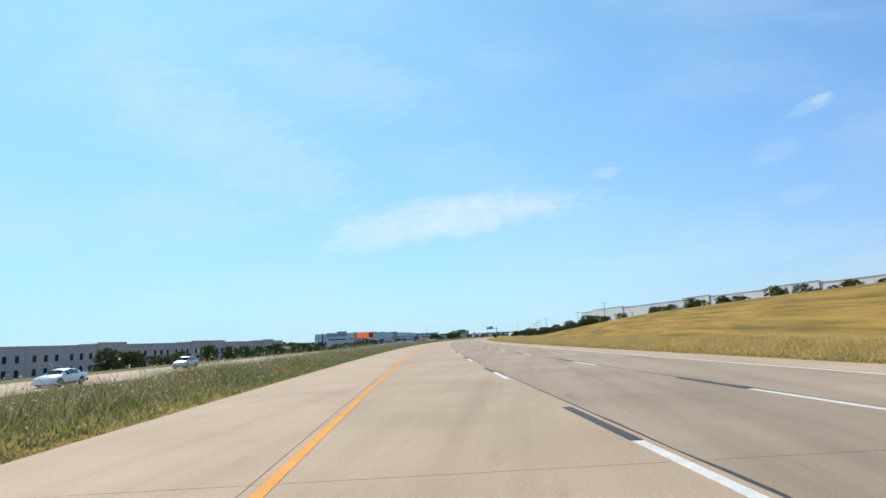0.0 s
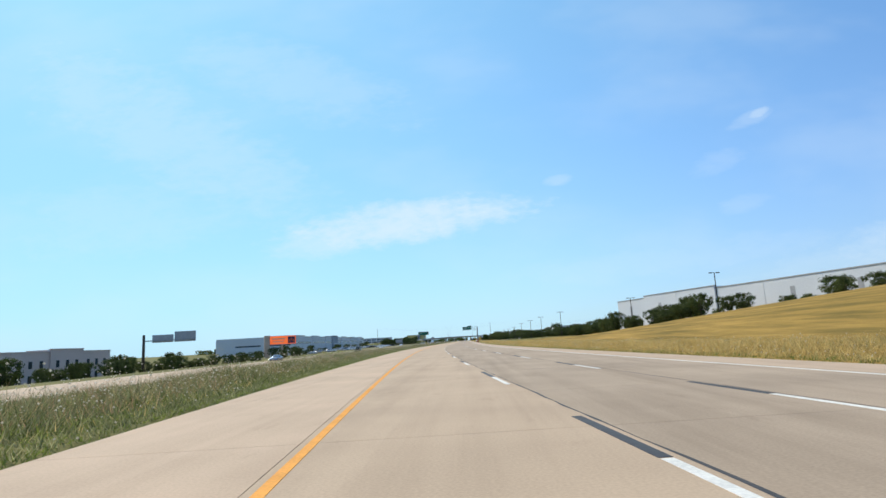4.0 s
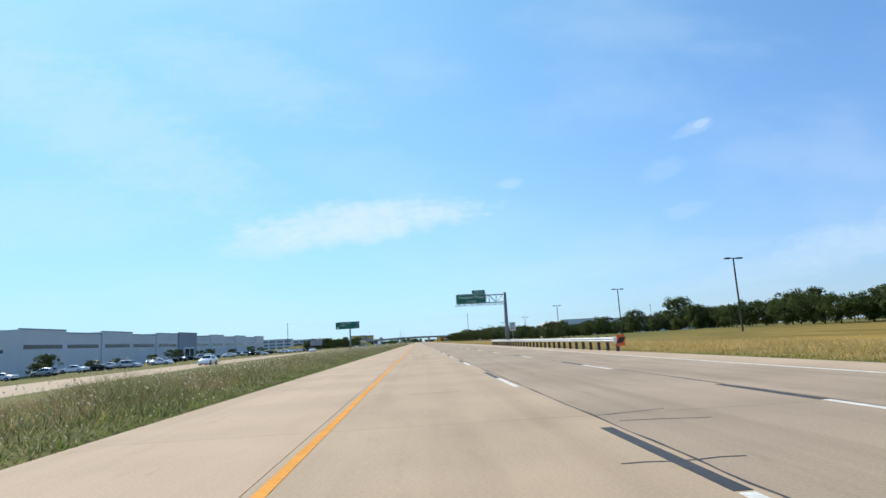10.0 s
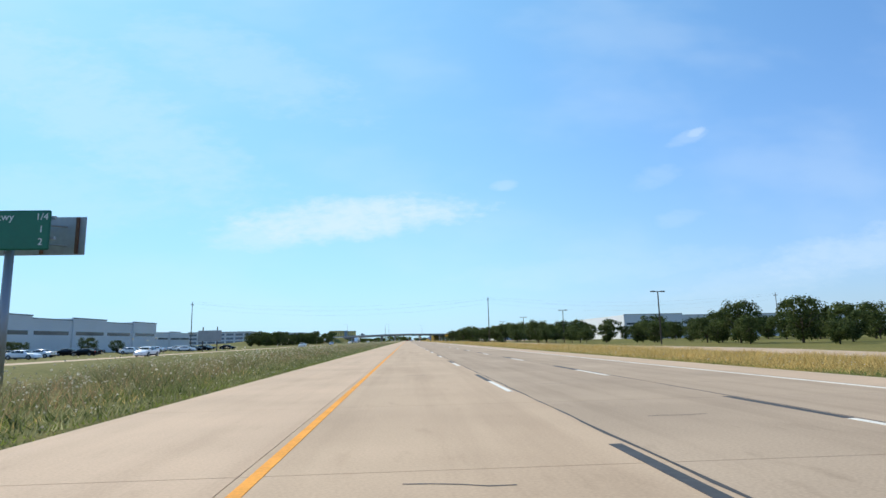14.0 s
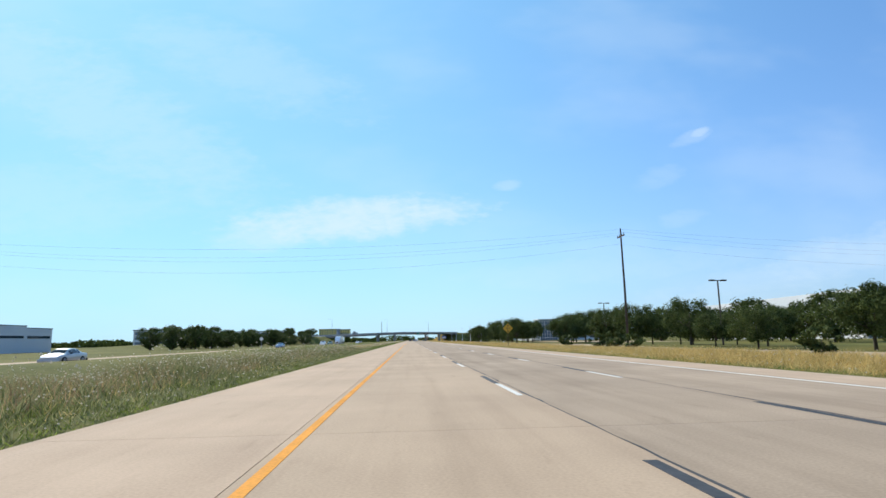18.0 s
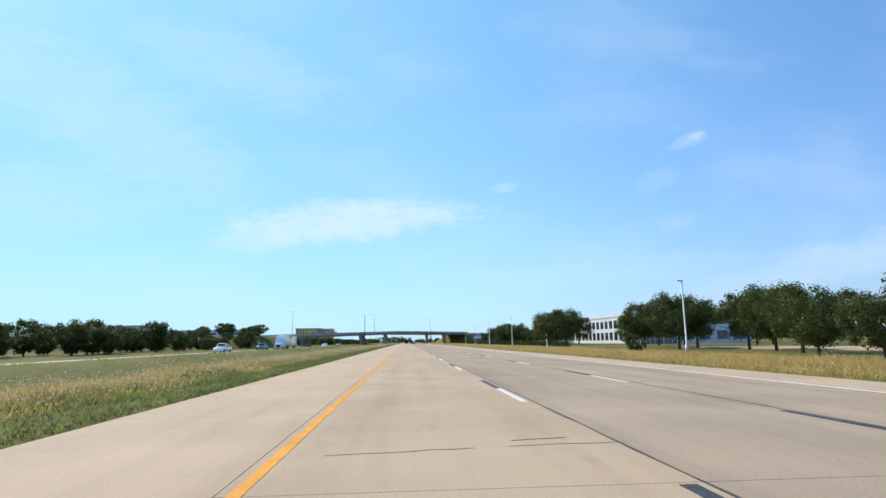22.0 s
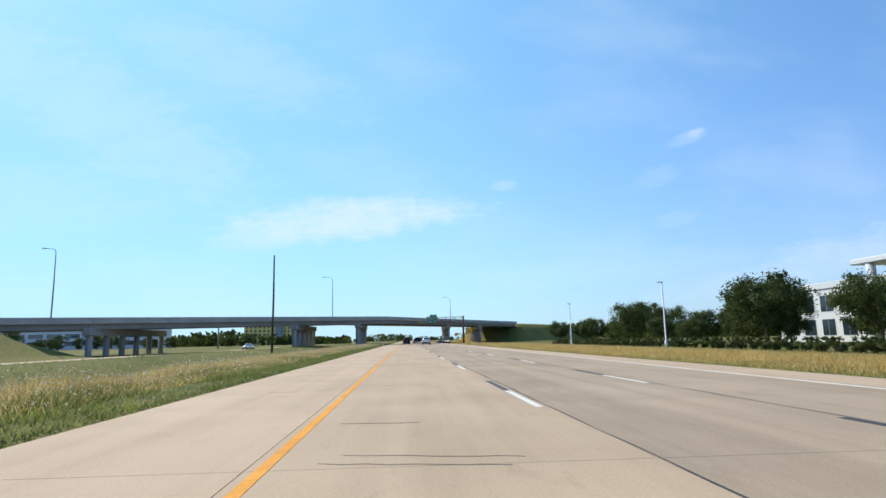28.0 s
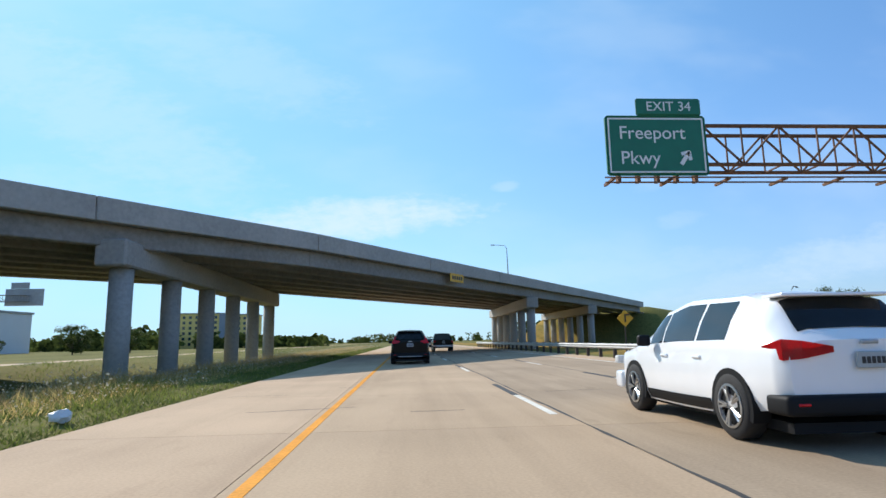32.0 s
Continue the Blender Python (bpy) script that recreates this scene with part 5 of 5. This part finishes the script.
end_wall = part("end_wall", box(126.02, 136.6, 4.21, 24.0, -0.6, 8.5, 0.03), WALL_W, off, "plain white end wall")
for k in range(4):
    for q in range(2):
        part("window", box(136.605, 136.64, 6.0 + k * 4.5, 8.6 + k * 4.5, 0.6 + q * 3.8, 2.8 + q * 3.8), PANE_DK, end_wall)
part("bay_roof", box(B_0 - 0.6, B_1 + 0.7, -4.7, 4.5, 9.08, 9.5, 0.08), WALL_W, bay, "white flat roof edge")
for ox, oy, ow, oh, label in ((-218, 1024, 60, 12.4, "white office block with blue window bands in the distance"), (-246, 1166, 116, 12.6, "long white office with blue glass bands behind the overpass")):
    far_office = thing("office_building", label, "building", pose(ox, oy, 0), "distant offices")
    part("wall", box(0, ow, 0, 25, -1, oh, 0.1), WALL_W, far_office)
    for k in range(3):
        for i in range(round(ow / 9)):
            part("window_band", box(1.2 + i * 9, 8.4 + i * 9, -0.06, -0.005, 1.4 + 3.8 * k, 3.5 + 3.8 * k), PANE_SKY, far_office)
    part("roof_edge", box(-0.4, ow + 0.4, -0.4, 25.4, oh + 0.01, oh + 0.7), ROOFING, far_office)

# ---- truck on the opposite carriageway ----
trk = thing("semi_truck", "white articulated lorry with a white box trailer on the opposite carriageway", "truck", pose(-36, 842, gz), "oncoming cars")
part("trailer", box(-1.3, 1.3, 5.8, 20.5, 1.15, 4.05, 0.05), CAR_WHITE, trk, "white box trailer")
part("trailer_logo", box(-1.325, -1.305, 9.0, 12.0, 3.0, 3.8), SIGN_Y, trk)
part("logo", box(1.305, 1.325, 9.0, 12.0, 3.0, 3.8), SIGN_Y, trk)
bm = bmesh.new()
side = [(0.0, 0.5), (0.0, 1.35), (0.25, 1.75), (1.7, 2.0), (2.3, 2.95), (3.2, 3.75), (5.2, 3.95), (5.2, 0.9), (3.0, 0.5)]
rows = [[bm.verts.new((s * (1.22 if y > 1.5 else 1.0), y, z)) for y, z in side] for s in (-1, 1)]
for k in range(len(side)):
    bm.faces.new((rows[0][k], rows[0][(k + 1) % len(side)], rows[1][(k + 1) % len(side)], rows[1][k]))
bm.faces.new(rows[0][::-1])
bm.faces.new(rows[1])
bmesh.ops.recalc_face_normals(bm, faces=bm.faces)
cab = part("cab", bm, CAR_WHITE, trk, "white long-nosed cab")
part("windscreen", box(-1.0, 1.0, -0.03, 0.03, 0, 0.95, m=pose(0, 1.93, 2.06, -32)), CAR_GLASS, cab)
for sx in (-1, 1):
    part("side_window", box(sx * 1.235 - 0.01, sx * 1.235 + 0.01, 2.5, 3.6, 2.1, 2.8), CAR_GLASS, cab)
    for wy in (1.0, 4.2, 5.4, 17.2, 18.5):
        wheel(trk, sx * 1.05, wy, 0.5, 0.35, sx)
part("grille", box(-0.6, 0.6, -0.05, -0.005, 0.7, 1.3), PLASTIC, cab)
part("bumper", box(-1.15, 1.15, -0.15, 0.0, 0.35, 0.68, 0.05), ALLOY, cab)

# ---- trees ----


def tree_mesh(seed, h, spread, leaf, clumps=46, per=80, trunk_h=0.26, limbs=7, low=0.32):
    rg = random.Random(seed)
    wood = bmesh.new()
    fork = h * trunk_h
    lean = rg.uniform(-0.12, 0.12)
    add_tube(wood, [(0, 0, -0.3), (lean * 0.4, 0, fork * 0.6), (lean, 0, fork), (lean * 1.2, 0.05, h * 0.72)], [h * 0.030, h * 0.024, h * 0.020, h * 0.006], 8)
    tips = []
    for k in range(limbs):
        a = 2 * math.pi * k / limbs + rg.uniform(-0.4, 0.4)
        r = spread * rg.uniform(0.55, 0.85)
        zt = h * rg.uniform(0.42, 0.78)
        add_tube(wood, [(lean, 0, fork * rg.uniform(0.85, 1.2)), (math.cos(a) * r * 0.45, math.sin(a) * r * 0.45, fork + (zt - fork) * 0.6), (math.cos(a) * r, math.sin(a) * r, zt)], [h * 0.013, h * 0.009, h * 0.003], 5)
        tips.append((math.cos(a) * r, math.sin(a) * r, zt))
    centres = []
    for k in range(clumps):
        a, f = rg.uniform(0, 2 * math.pi), rg.random() ** 0.45
        zc = low + (0.96 - low) * rg.random() ** 0.9
        wide = spread * (0.22 + 0.85 * math.sin(math.pi * min(1.0, max(0.0, (zc - 0.12) / 0.98)) ** 1.1)) * rg.uniform(0.8, 1.05)
        centres.append((math.cos(a) * f * wide, math.sin(a) * f * wide, zc * h * rg.uniform(0.92, 1.04), rg.uniform(0.5, 1.0) * spread * 0.29))
    verts, faces = [], []
    for cx, cy, cz, cr in centres:
        for _ in range(per):
            d = Vector((rg.gauss(0, 1), rg.gauss(0, 1), rg.gauss(0, 0.75)))
            d = d.normalized() * cr * rg.random() ** 0.35
            q = Vector((cx, cy, cz)) + d
            n = (d.normalized() * 1.4 + Vector((rg.uniform(-1, 1), rg.uniform(-1, 1), rg.uniform(-0.2, 1)))).normalized()
            t = n.orthogonal().normalized()
            t.rotate(Matrix.Rotation(rg.uniform(0, 6.28), 3, n))
            b = n.cross(t)
            s = leaf * rg.uniform(0.6, 1.2)
            i = len(verts)
            verts += [q - t * s, q + b * s * 0.45, q + t * s, q - b * s * 0.45]
            faces.append((i, i + 1, i + 2, i + 3))
    crown = bpy.data.meshes.new("crown")
    crown.from_pydata([tuple(v) for v in verts], [], faces)
    return link_mesh("trunk", wood, BARK, True), crown


def plant(kind, m, name="tree", label="", group="", category="tree"):
    ob = thing(name, label, category, m, group)
    shared("trunk", kind[0], ob)
    shared("crown", kind[1], ob)
    return ob


KINDS = []
for sd, h, sp, lf, cl, per in ((1, 8.0, 4.6, 0.20, 96, 90), (2, 7.0, 4.7, 0.19, 96, 90), (3, 9.0, 4.8, 0.21, 104, 90), (4, 6.0, 3.9, 0.18, 84, 90)):
    k = tree_mesh(sd, h, sp, lf, cl, per, 0.26, 7, 0.25)
    k[1].materials.append(LEAF)
    KINDS.append(k)
FAR_KINDS = []
for sd, h, sp, lf, cl, per in ((11, 8.0, 4.6, 0.30, 80, 48), (12, 7.0, 4.4, 0.29, 76, 48), (13, 9.0, 4.8, 0.31, 84, 48), (14, 6.0, 3.9, 0.27, 70, 46)):
    k = tree_mesh(sd, h, sp, lf, cl, per, 0.2, 7, 0.14)
    k[1].materials.append(LEAF)
    FAR_KINDS.append(k)
BUSH = tree_mesh(9, 2.4, 1.9, 0.22, 26, 50, 0.1, 4, 0.1)
BUSH[1].materials.append(LEAF)
rt = random.Random(12)


def grow(v, d, kind, s, label, group):
    plant(kind, place(v, d, lie(v, d), rt.uniform(0, 360)) @ Matrix.Scale(s, 4), label=label, group=group)


def grove(label, spots):
    """Small distant trees joined into one mesh; each spot: its matrix and kind."""
    V, F, mats, n = [], [], [], 0
    for m, kind in spots:
        for slot, me in enumerate(kind):
            V += [tuple(m @ q.co) for q in me.vertices]
            F += [[n + i for i in f.vertices] for f in me.polygons]
            mats += [slot] * len(me.polygons)
            n += len(me.vertices)
    me = bpy.data.meshes.new("distant_trees")
    me.from_pydata(V, [], F)
    me.materials.append(BARK)
    me.materials.append(LEAF)
    me.polygons.foreach_set("material_index", mats)
    tagged(new("distant_trees", me), label, "trees", kind="stuff")


def spot(v, d, s):
    return place(v, d, lie(v, d), rt.uniform(0, 360)) @ Matrix.Scale(s, 4), FAR_KINDS[rt.randrange(4)]


OAK = "dark green live oak beside the frontage road"
for i in range(150):                      # row along the far side of the frontage road
    v = 232 + i * 4.9 + rt.uniform(-2, 2)
    if 660 < v < 836 or 888 < v < 906:
        continue
    size = rt.uniform(0.62, 0.95) if rt.random() < 0.75 or v > 880 else rt.uniform(1.0, 1.2)
    size *= 0.6 if v < 345 else 0.66 if v < 448 else 0.55 if 448 < v < 560 else 0.62 if 560 <= v < 695 else 1.0
    d = 52 if v < 440 else 36 if 560 < v < 690 else 46
    size *= rt.uniform(0.75, 1.2) if v > 836 else 1.0
    grow(v, d + rt.uniform(-3, 7), (KINDS if v > 560 else FAR_KINDS)[rt.randrange(4)], size, OAK, "roadside oaks")
spots = []
for i in range(34):                       # before the long white warehouse on the rise
    f = i / 34
    x, y = 54 + 50 * f + rt.uniform(-4, 2), 318 - 186 * f
    spots.append((pose(x, y, ground_z(x, y), 0, 0, rt.uniform(0, 360)) @ Matrix.Scale(rt.uniform(0.35, 0.62), 4), FAR_KINDS[rt.randrange(4)]))
grove("dark round trees along the white warehouse on the rise", spots)
grove("dark green oaks in front of the white warehouse", [spot(450 + i * 4.0 + rt.uniform(-2, 2), 80 + rt.uniform(-8, 10), rt.uniform(0.5, 0.8)) for i in range(48)] + [spot(632 + i * 5 + rt.uniform(-2, 2), 66 + rt.uniform(-6, 8), rt.uniform(0.7, 0.95)) for i in range(16)])
for v, d, s in ((779, 27.0, 0.80), (689, 25.2, 0.74), (685, 35, 0.72), (690, 37.5, 0.74), (695, 40, 0.76), (701, 43, 0.8), (706, 47, 0.9), (705, 25.5, 0.45), (712, 27, 0.45), (714, 46, 0.6), (722, 33, 0.62),
                (730, 36, 0.66), (741, 40, 0.8), (746, 34, 0.75), (757, 42, 0.85), (766, 38, 0.8), (797, 48.5, 0.8), (781, 47, 0.8), (771, 47, 0.95), (770, 62, 1.1), (757, 66, 1.0), (742, 64, 1.05), (781, 66, 1.1), (728, 66, 0.95),
                (975, 46, 1.0), (983, 53, 1.05), (1010, 60, 0.8), (1022, 52, 0.7), (1034, 58, 0.75), (1046, 50, 0.7), (1000, 66, 0.9)):
    grow(v, d, KINDS[0 if v % 2 else 2], s, "spreading live oak alone on the lawn", "lawn oaks")
for i in range(84):                       # belt beyond the opposite carriageway
    grow(738 + i * 2.5 + rt.uniform(-2, 2), -63 - rt.uniform(0, 22), FAR_KINDS[rt.randrange(4)], rt.uniform(0.62, 0.95) * (0.8 if i > 44 else 1.0), "round dark tree beyond the opposite carriageway", "western trees")
grove("round trees before the distant offices", [spot(1090 + rt.uniform(0, 60), -72 - i * 6.4 + rt.uniform(-2, 2), rt.uniform(0.6, 0.95)) for i in range(22)])
for v, d, k in ((326, -73, 0.5), (331, -77, 0.58), (336, -72, 0.52), (341, -78, 0.6), (346, -74, 0.5), (376, -74, 0.5), (382, -80, 0.62), (388, -73, 0.55), (394, -79, 0.66), (401, -74, 0.6), (408, -78, 0.6), (430, -76, 0.5)):
    grow(v, d, FAR_KINDS[int(v) % 4], k, "round dark tree at the foot of the billboard", "western trees")
for i in range(24):
    grow(332 + i * 4.6 + rt.uniform(-2, 2), 57 + rt.uniform(-3, 8), FAR_KINDS[rt.randrange(4)], rt.uniform(0.45, 0.7), OAK, "roadside oaks")
grove("small dark trees by the low offices", [spot(120 + i * 3.4 + rt.uniform(-3, 3), -66 - rt.uniform(0, 16), rt.uniform(0.35, 0.6)) for i in range(58)])
for i in range(14):
    grow(400 + i * 14 + rt.uniform(-4, 4), -72 - rt.uniform(0, 6), FAR_KINDS[rt.randrange(4)], rt.uniform(0.3, 0.5), "small tree before the warehouse", "western trees")
for i in range(112):
    v, d = 786 + i * 1.75, 31.2 + rt.uniform(-0.2, 0.2)
    plant(BUSH, place(v, d, lie(v, d), rt.uniform(0, 360)) @ Matrix.Scale(0.45, 4), "bush", "clipped dark green hedge bush behind the golden verge", "hedge bushes", "bush")
for v, d in ((612, 21), (617, 25), (622, 23), (640, 24), (588, 26), (735, 24)):
    plant(BUSH, place(v, d, lie(v, d), v * 7) @ Matrix.Scale(0.7, 4), "bush", "low green bush on the verge", "verge bushes", "bush")


def far_wood(name, label, x0, x1, y, h, n, seed):
    """A distant wood of many leaf clumps in one mesh."""
    rg = random.Random(seed)
    verts, faces = [], []
    for _ in range(n):
        cx, cy = rg.uniform(x0, x1), y + rg.uniform(-25, 25)
        top = h * rg.uniform(0.5, 1.0) * (0.75 + 0.25 * math.sin(cx * 0.05 + seed))
        for _ in range(26):
            a = rg.uniform(0, 6.28)
            q = Vector((cx + math.cos(a) * rg.uniform(0, 4.0), cy, rg.uniform(-0.5, top)))
            s = rg.uniform(0.8, 1.8)
            t = Vector((1, rg.uniform(-0.6, 0.6), rg.uniform(-0.7, 0.7))).normalized() * s
            b = Vector((rg.uniform(-0.5, 0.5), -0.4, 1)).normalized() * s * 0.7
            i = len(verts)
            verts += [tuple(q - t), tuple(q + b), tuple(q + t), tuple(q - b)]
            faces.append((i, i + 1, i + 2, i + 3))
    me = bpy.data.meshes.new(name)
    me.from_pydata(verts, [], faces)
    me.materials.append(LEAF)
    return tagged(new(name, me), label, "trees", kind="stuff")


far_wood("far_trees", "distant line of dark trees along the horizon", -520, -40, 1250, 9, 420, 1)
far_wood("far_trees", "distant line of dark trees along the horizon", 30, 520, 1150, 10, 420, 2)
far_wood("far_trees", "distant low wood at the end of the road", -420, 420, 1750, 12, 420, 3)

# ---- grass and weeds ----


def tuft_mesh(name, sorts, length, seed, stretch=620):
    """Leaning blades over one stretch of verge as one mesh; each sort: number, first and last offset, low and tall height, width, lean, share of seed heads, slot."""
    rg = np.random.default_rng(seed)
    V, F, mats = [], [], []
    for n, d0, d1, lo, hi, width, lean, heads, slot in sorts:
        y = rg.random(n) * length
        x = d0 + (d1 - d0) * rg.random(n) ** 1.3
        patch = 0.5 + 0.22 * (np.sin(1.1 * x + 2 * np.pi * y * 3 / length) + np.sin(2 * np.pi * y * 5 / length - 1.9 * x + 1.3) + np.sin(2 * np.pi * y * 2 / length + 0.83 * x + 4.0))
        patch = np.clip(patch, 0, 1)
        rise = np.clip(np.abs(x - d0) / 2.4, 0, 1)
        hgt = (lo + (hi - lo) * rise * patch) * rg.uniform(0.55, 1.15, n)
        wid = width * rg.uniform(0.7, 1.3, n)
        a, la = rg.uniform(0, 2 * np.pi, n), rg.uniform(0, 2 * np.pi, n)
        ll = lean * hgt * rg.uniform(0.2, 1.2, n)
        z = np.array([lie(stretch, q) for q in x]) - 0.03
        side = np.stack([np.cos(a), np.sin(a), np.zeros(n)], 1) * wid[:, None]
        base = np.stack([x, y, z], 1)
        tip = base + np.stack([np.cos(la) * ll, np.sin(la) * ll, hgt], 1)
        k0 = len(V)
        V += np.stack([base - side, base + side, tip], 1).reshape(-1, 3).tolist()
        F += (np.arange(n)[:, None] * 3 + k0 + np.array([[0, 1, 2]])).tolist()
        mats += [0 if slot == 5 else slot] * n
        for k in np.nonzero(rg.random(n) < heads)[0]:
            q, s = tip[k], (0.030 if slot == 5 else 0.020) * rg.uniform(0.6, 1.4)
            for ex, ey in ((s, 0), (0, s)):
                j = len(V)
                V += [(q[0] - ex, q[1] - ey, q[2]), (q[0], q[1], q[2] - s * 0.6), (q[0] + ex, q[1] + ey, q[2]), (q[0], q[1], q[2] + s)]
                F += [[j, j + 1, j + 2, j + 3]]
                mats += [5]
    me = bpy.data.meshes.new(name)
    me.from_pydata(V, [], F)
    for mm in (WEED, GREEN, MEDIAN_STRAW, RUST_WEED, DEEP, SEED, STRAW):
        me.materials.append(mm)
    me.polygons.foreach_set("material_index", mats)
    return me


LEN = 25.0
E_ = LEFT_EDGE
WEEDY = [tuft_mesh("weeds", ((13000, E_ - 0.3, -17, 0.12, 0.92, 0.012, 1.1, 0.03, 0), (8000, E_ + 0.1, E_ - 2.6, 0.06, 0.32, 0.014, 1.3, 0, 1), (2600, E_ - 0.8, -18, 0.20, 0.65, 0.010, 1.0, 0.10, 2),
                             (4200, E_ - 1.6, -17.5, 0.4, 1.05, 0.010, 0.9, 0.25, 3), (7500, E_ - 0.5, -17, 0.15, 0.85, 0.018, 1.2, 0, 4), (260, E_ - 1.6, -16, 0.7, 1.45, 0.007, 0.35, 1.0, 5)), LEN, 40 + q, 345) for q in range(2)]
GRASSY = [tuft_mesh("grass", ((4500, E_ - 0.3, -18, 0.10, 0.42, 0.016, 1.2, 0.02, 0), (10500, E_ + 0.1, E_ - 3.4, 0.07, 0.34, 0.014, 1.3, 0, 1), (4200, E_ - 0.1, E_ - 4.5, 0.07, 0.34, 0.016, 1.2, 0, 4), (10500, E_ - 1.6, -15, 0.20, 0.64, 0.011, 1.0, 0.16, 2),
                              (5500, E_ - 3, -27, 0.06, 0.26, 0.022, 1.3, 0, 1), (1500, E_ - 2, -15, 0.3, 0.6, 0.012, 0.8, 0.2, 3), (160, E_ - 1.2, -16, 0.4, 0.8, 0.007, 0.45, 1.0, 5)), LEN, 50 + q) for q in range(2)]
HAY = [tuft_mesh("hay", ((11500, RIGHT_EDGE + 0.4, 27, 0.16, 0.48, 0.018, 1.1, 0.04, 6), (3000, RIGHT_EDGE + 0.1, RIGHT_EDGE + 1.4, 0.08, 0.24, 0.013, 1.2, 0, 1), (2500, RIGHT_EDGE + 1, 27, 0.12, 0.32, 0.020, 1.2, 0, 2), (1500, 18, 28, 0.1, 0.22, 0.022, 1.2, 0, 1)), LEN, 60 + q) for q in range(2)]
for k in range(0, 44):
    v = k * LEN + 2
    weedy = v < 610
    name, label = ("median_weeds", "tall rank weeds with seed heads in the median") if weedy else ("median_grass", "green and straw-coloured grass in the median")
    tagged(shared(name, (WEEDY if weedy else GRASSY)[k % 2], None, place(v, 0)), label, "grass", kind="stuff")
    if v < 1000:
        slope = math.degrees(math.atan2(lie(v + 12, 22) - lie(560, 22), 11))
        tagged(shared("verge_straw", HAY[k % 2], None, place(v, 0) @ Matrix.Translation((RIGHT_EDGE, 0, 0)) @ pose(0, 0, 0, 0, -slope, 0) @ Matrix.Translation((-RIGHT_EDGE, 0, 0))), "dry golden grass on the verge beyond the shoulder", "grass", kind="stuff")

bag = thing("litter_bag", "crumpled white plastic bag on the grassy verge", "litter", pose(-5.2, 991.6, lie(991.6, -5.2)))
bm = bmesh.new()
bmesh.ops.create_icosphere(bm, subdivisions=2, radius=0.15)
for vt in bm.verts:
    vt.co = vt.co * (1 + 0.28 * math.sin(vt.co.x * 41 + vt.co.z * 33) * math.cos(vt.co.y * 37))
    vt.co.z = max(0.0, vt.co.z * 0.7 + 0.1)
part("bag", bm, SIGN_W, bag)

# ---- slabs of the carriageway, with open joints ----
COLS = ((LEFT_EDGE + 0.01, YELLOW - 0.16, SHOULDER), (YELLOW - 0.15, LANE_A + 0.15, CONCRETE), (LANE_A + 0.165, LANE_B + 0.11, LANE_GREY), (LANE_B + 0.125, WHITE_EDGE + 0.2, LANE_GREY), (WHITE_EDGE + 0.21, RIGHT_EDGE - 0.01, SHOULDER))
for x0, x1, mm in COLS:
    slab = link_mesh("slab", box(x0, x1, 0.006, 4.994, -0.012, 0.0), mm)
    V, F = [], []
    for k in range(-12, 224):
        if k * 5.0 > 960 and k * 5.0 < 1060:
            shared("slab", slab, road, pose(0, 5.0 * k, 0))
            continue
        j = len(V)
        V += [at(k * 5.0 + y, x, z) for z in (-0.012, 0.0) for y in (0.006, 4.994) for x in (x0, x1)]
        F += [tuple(j + q for q in f) for f in ((0, 2, 3, 1), (4, 5, 7, 6), (0, 1, 5, 4), (2, 6, 7, 3), (0, 4, 6, 2), (1, 3, 7, 5))]
    me = bpy.data.meshes.new("slab_run")
    me.from_pydata(V, [], F)
    me.materials.append(mm)
    tagged(shared("slab_run", me, road), kind="stuff")
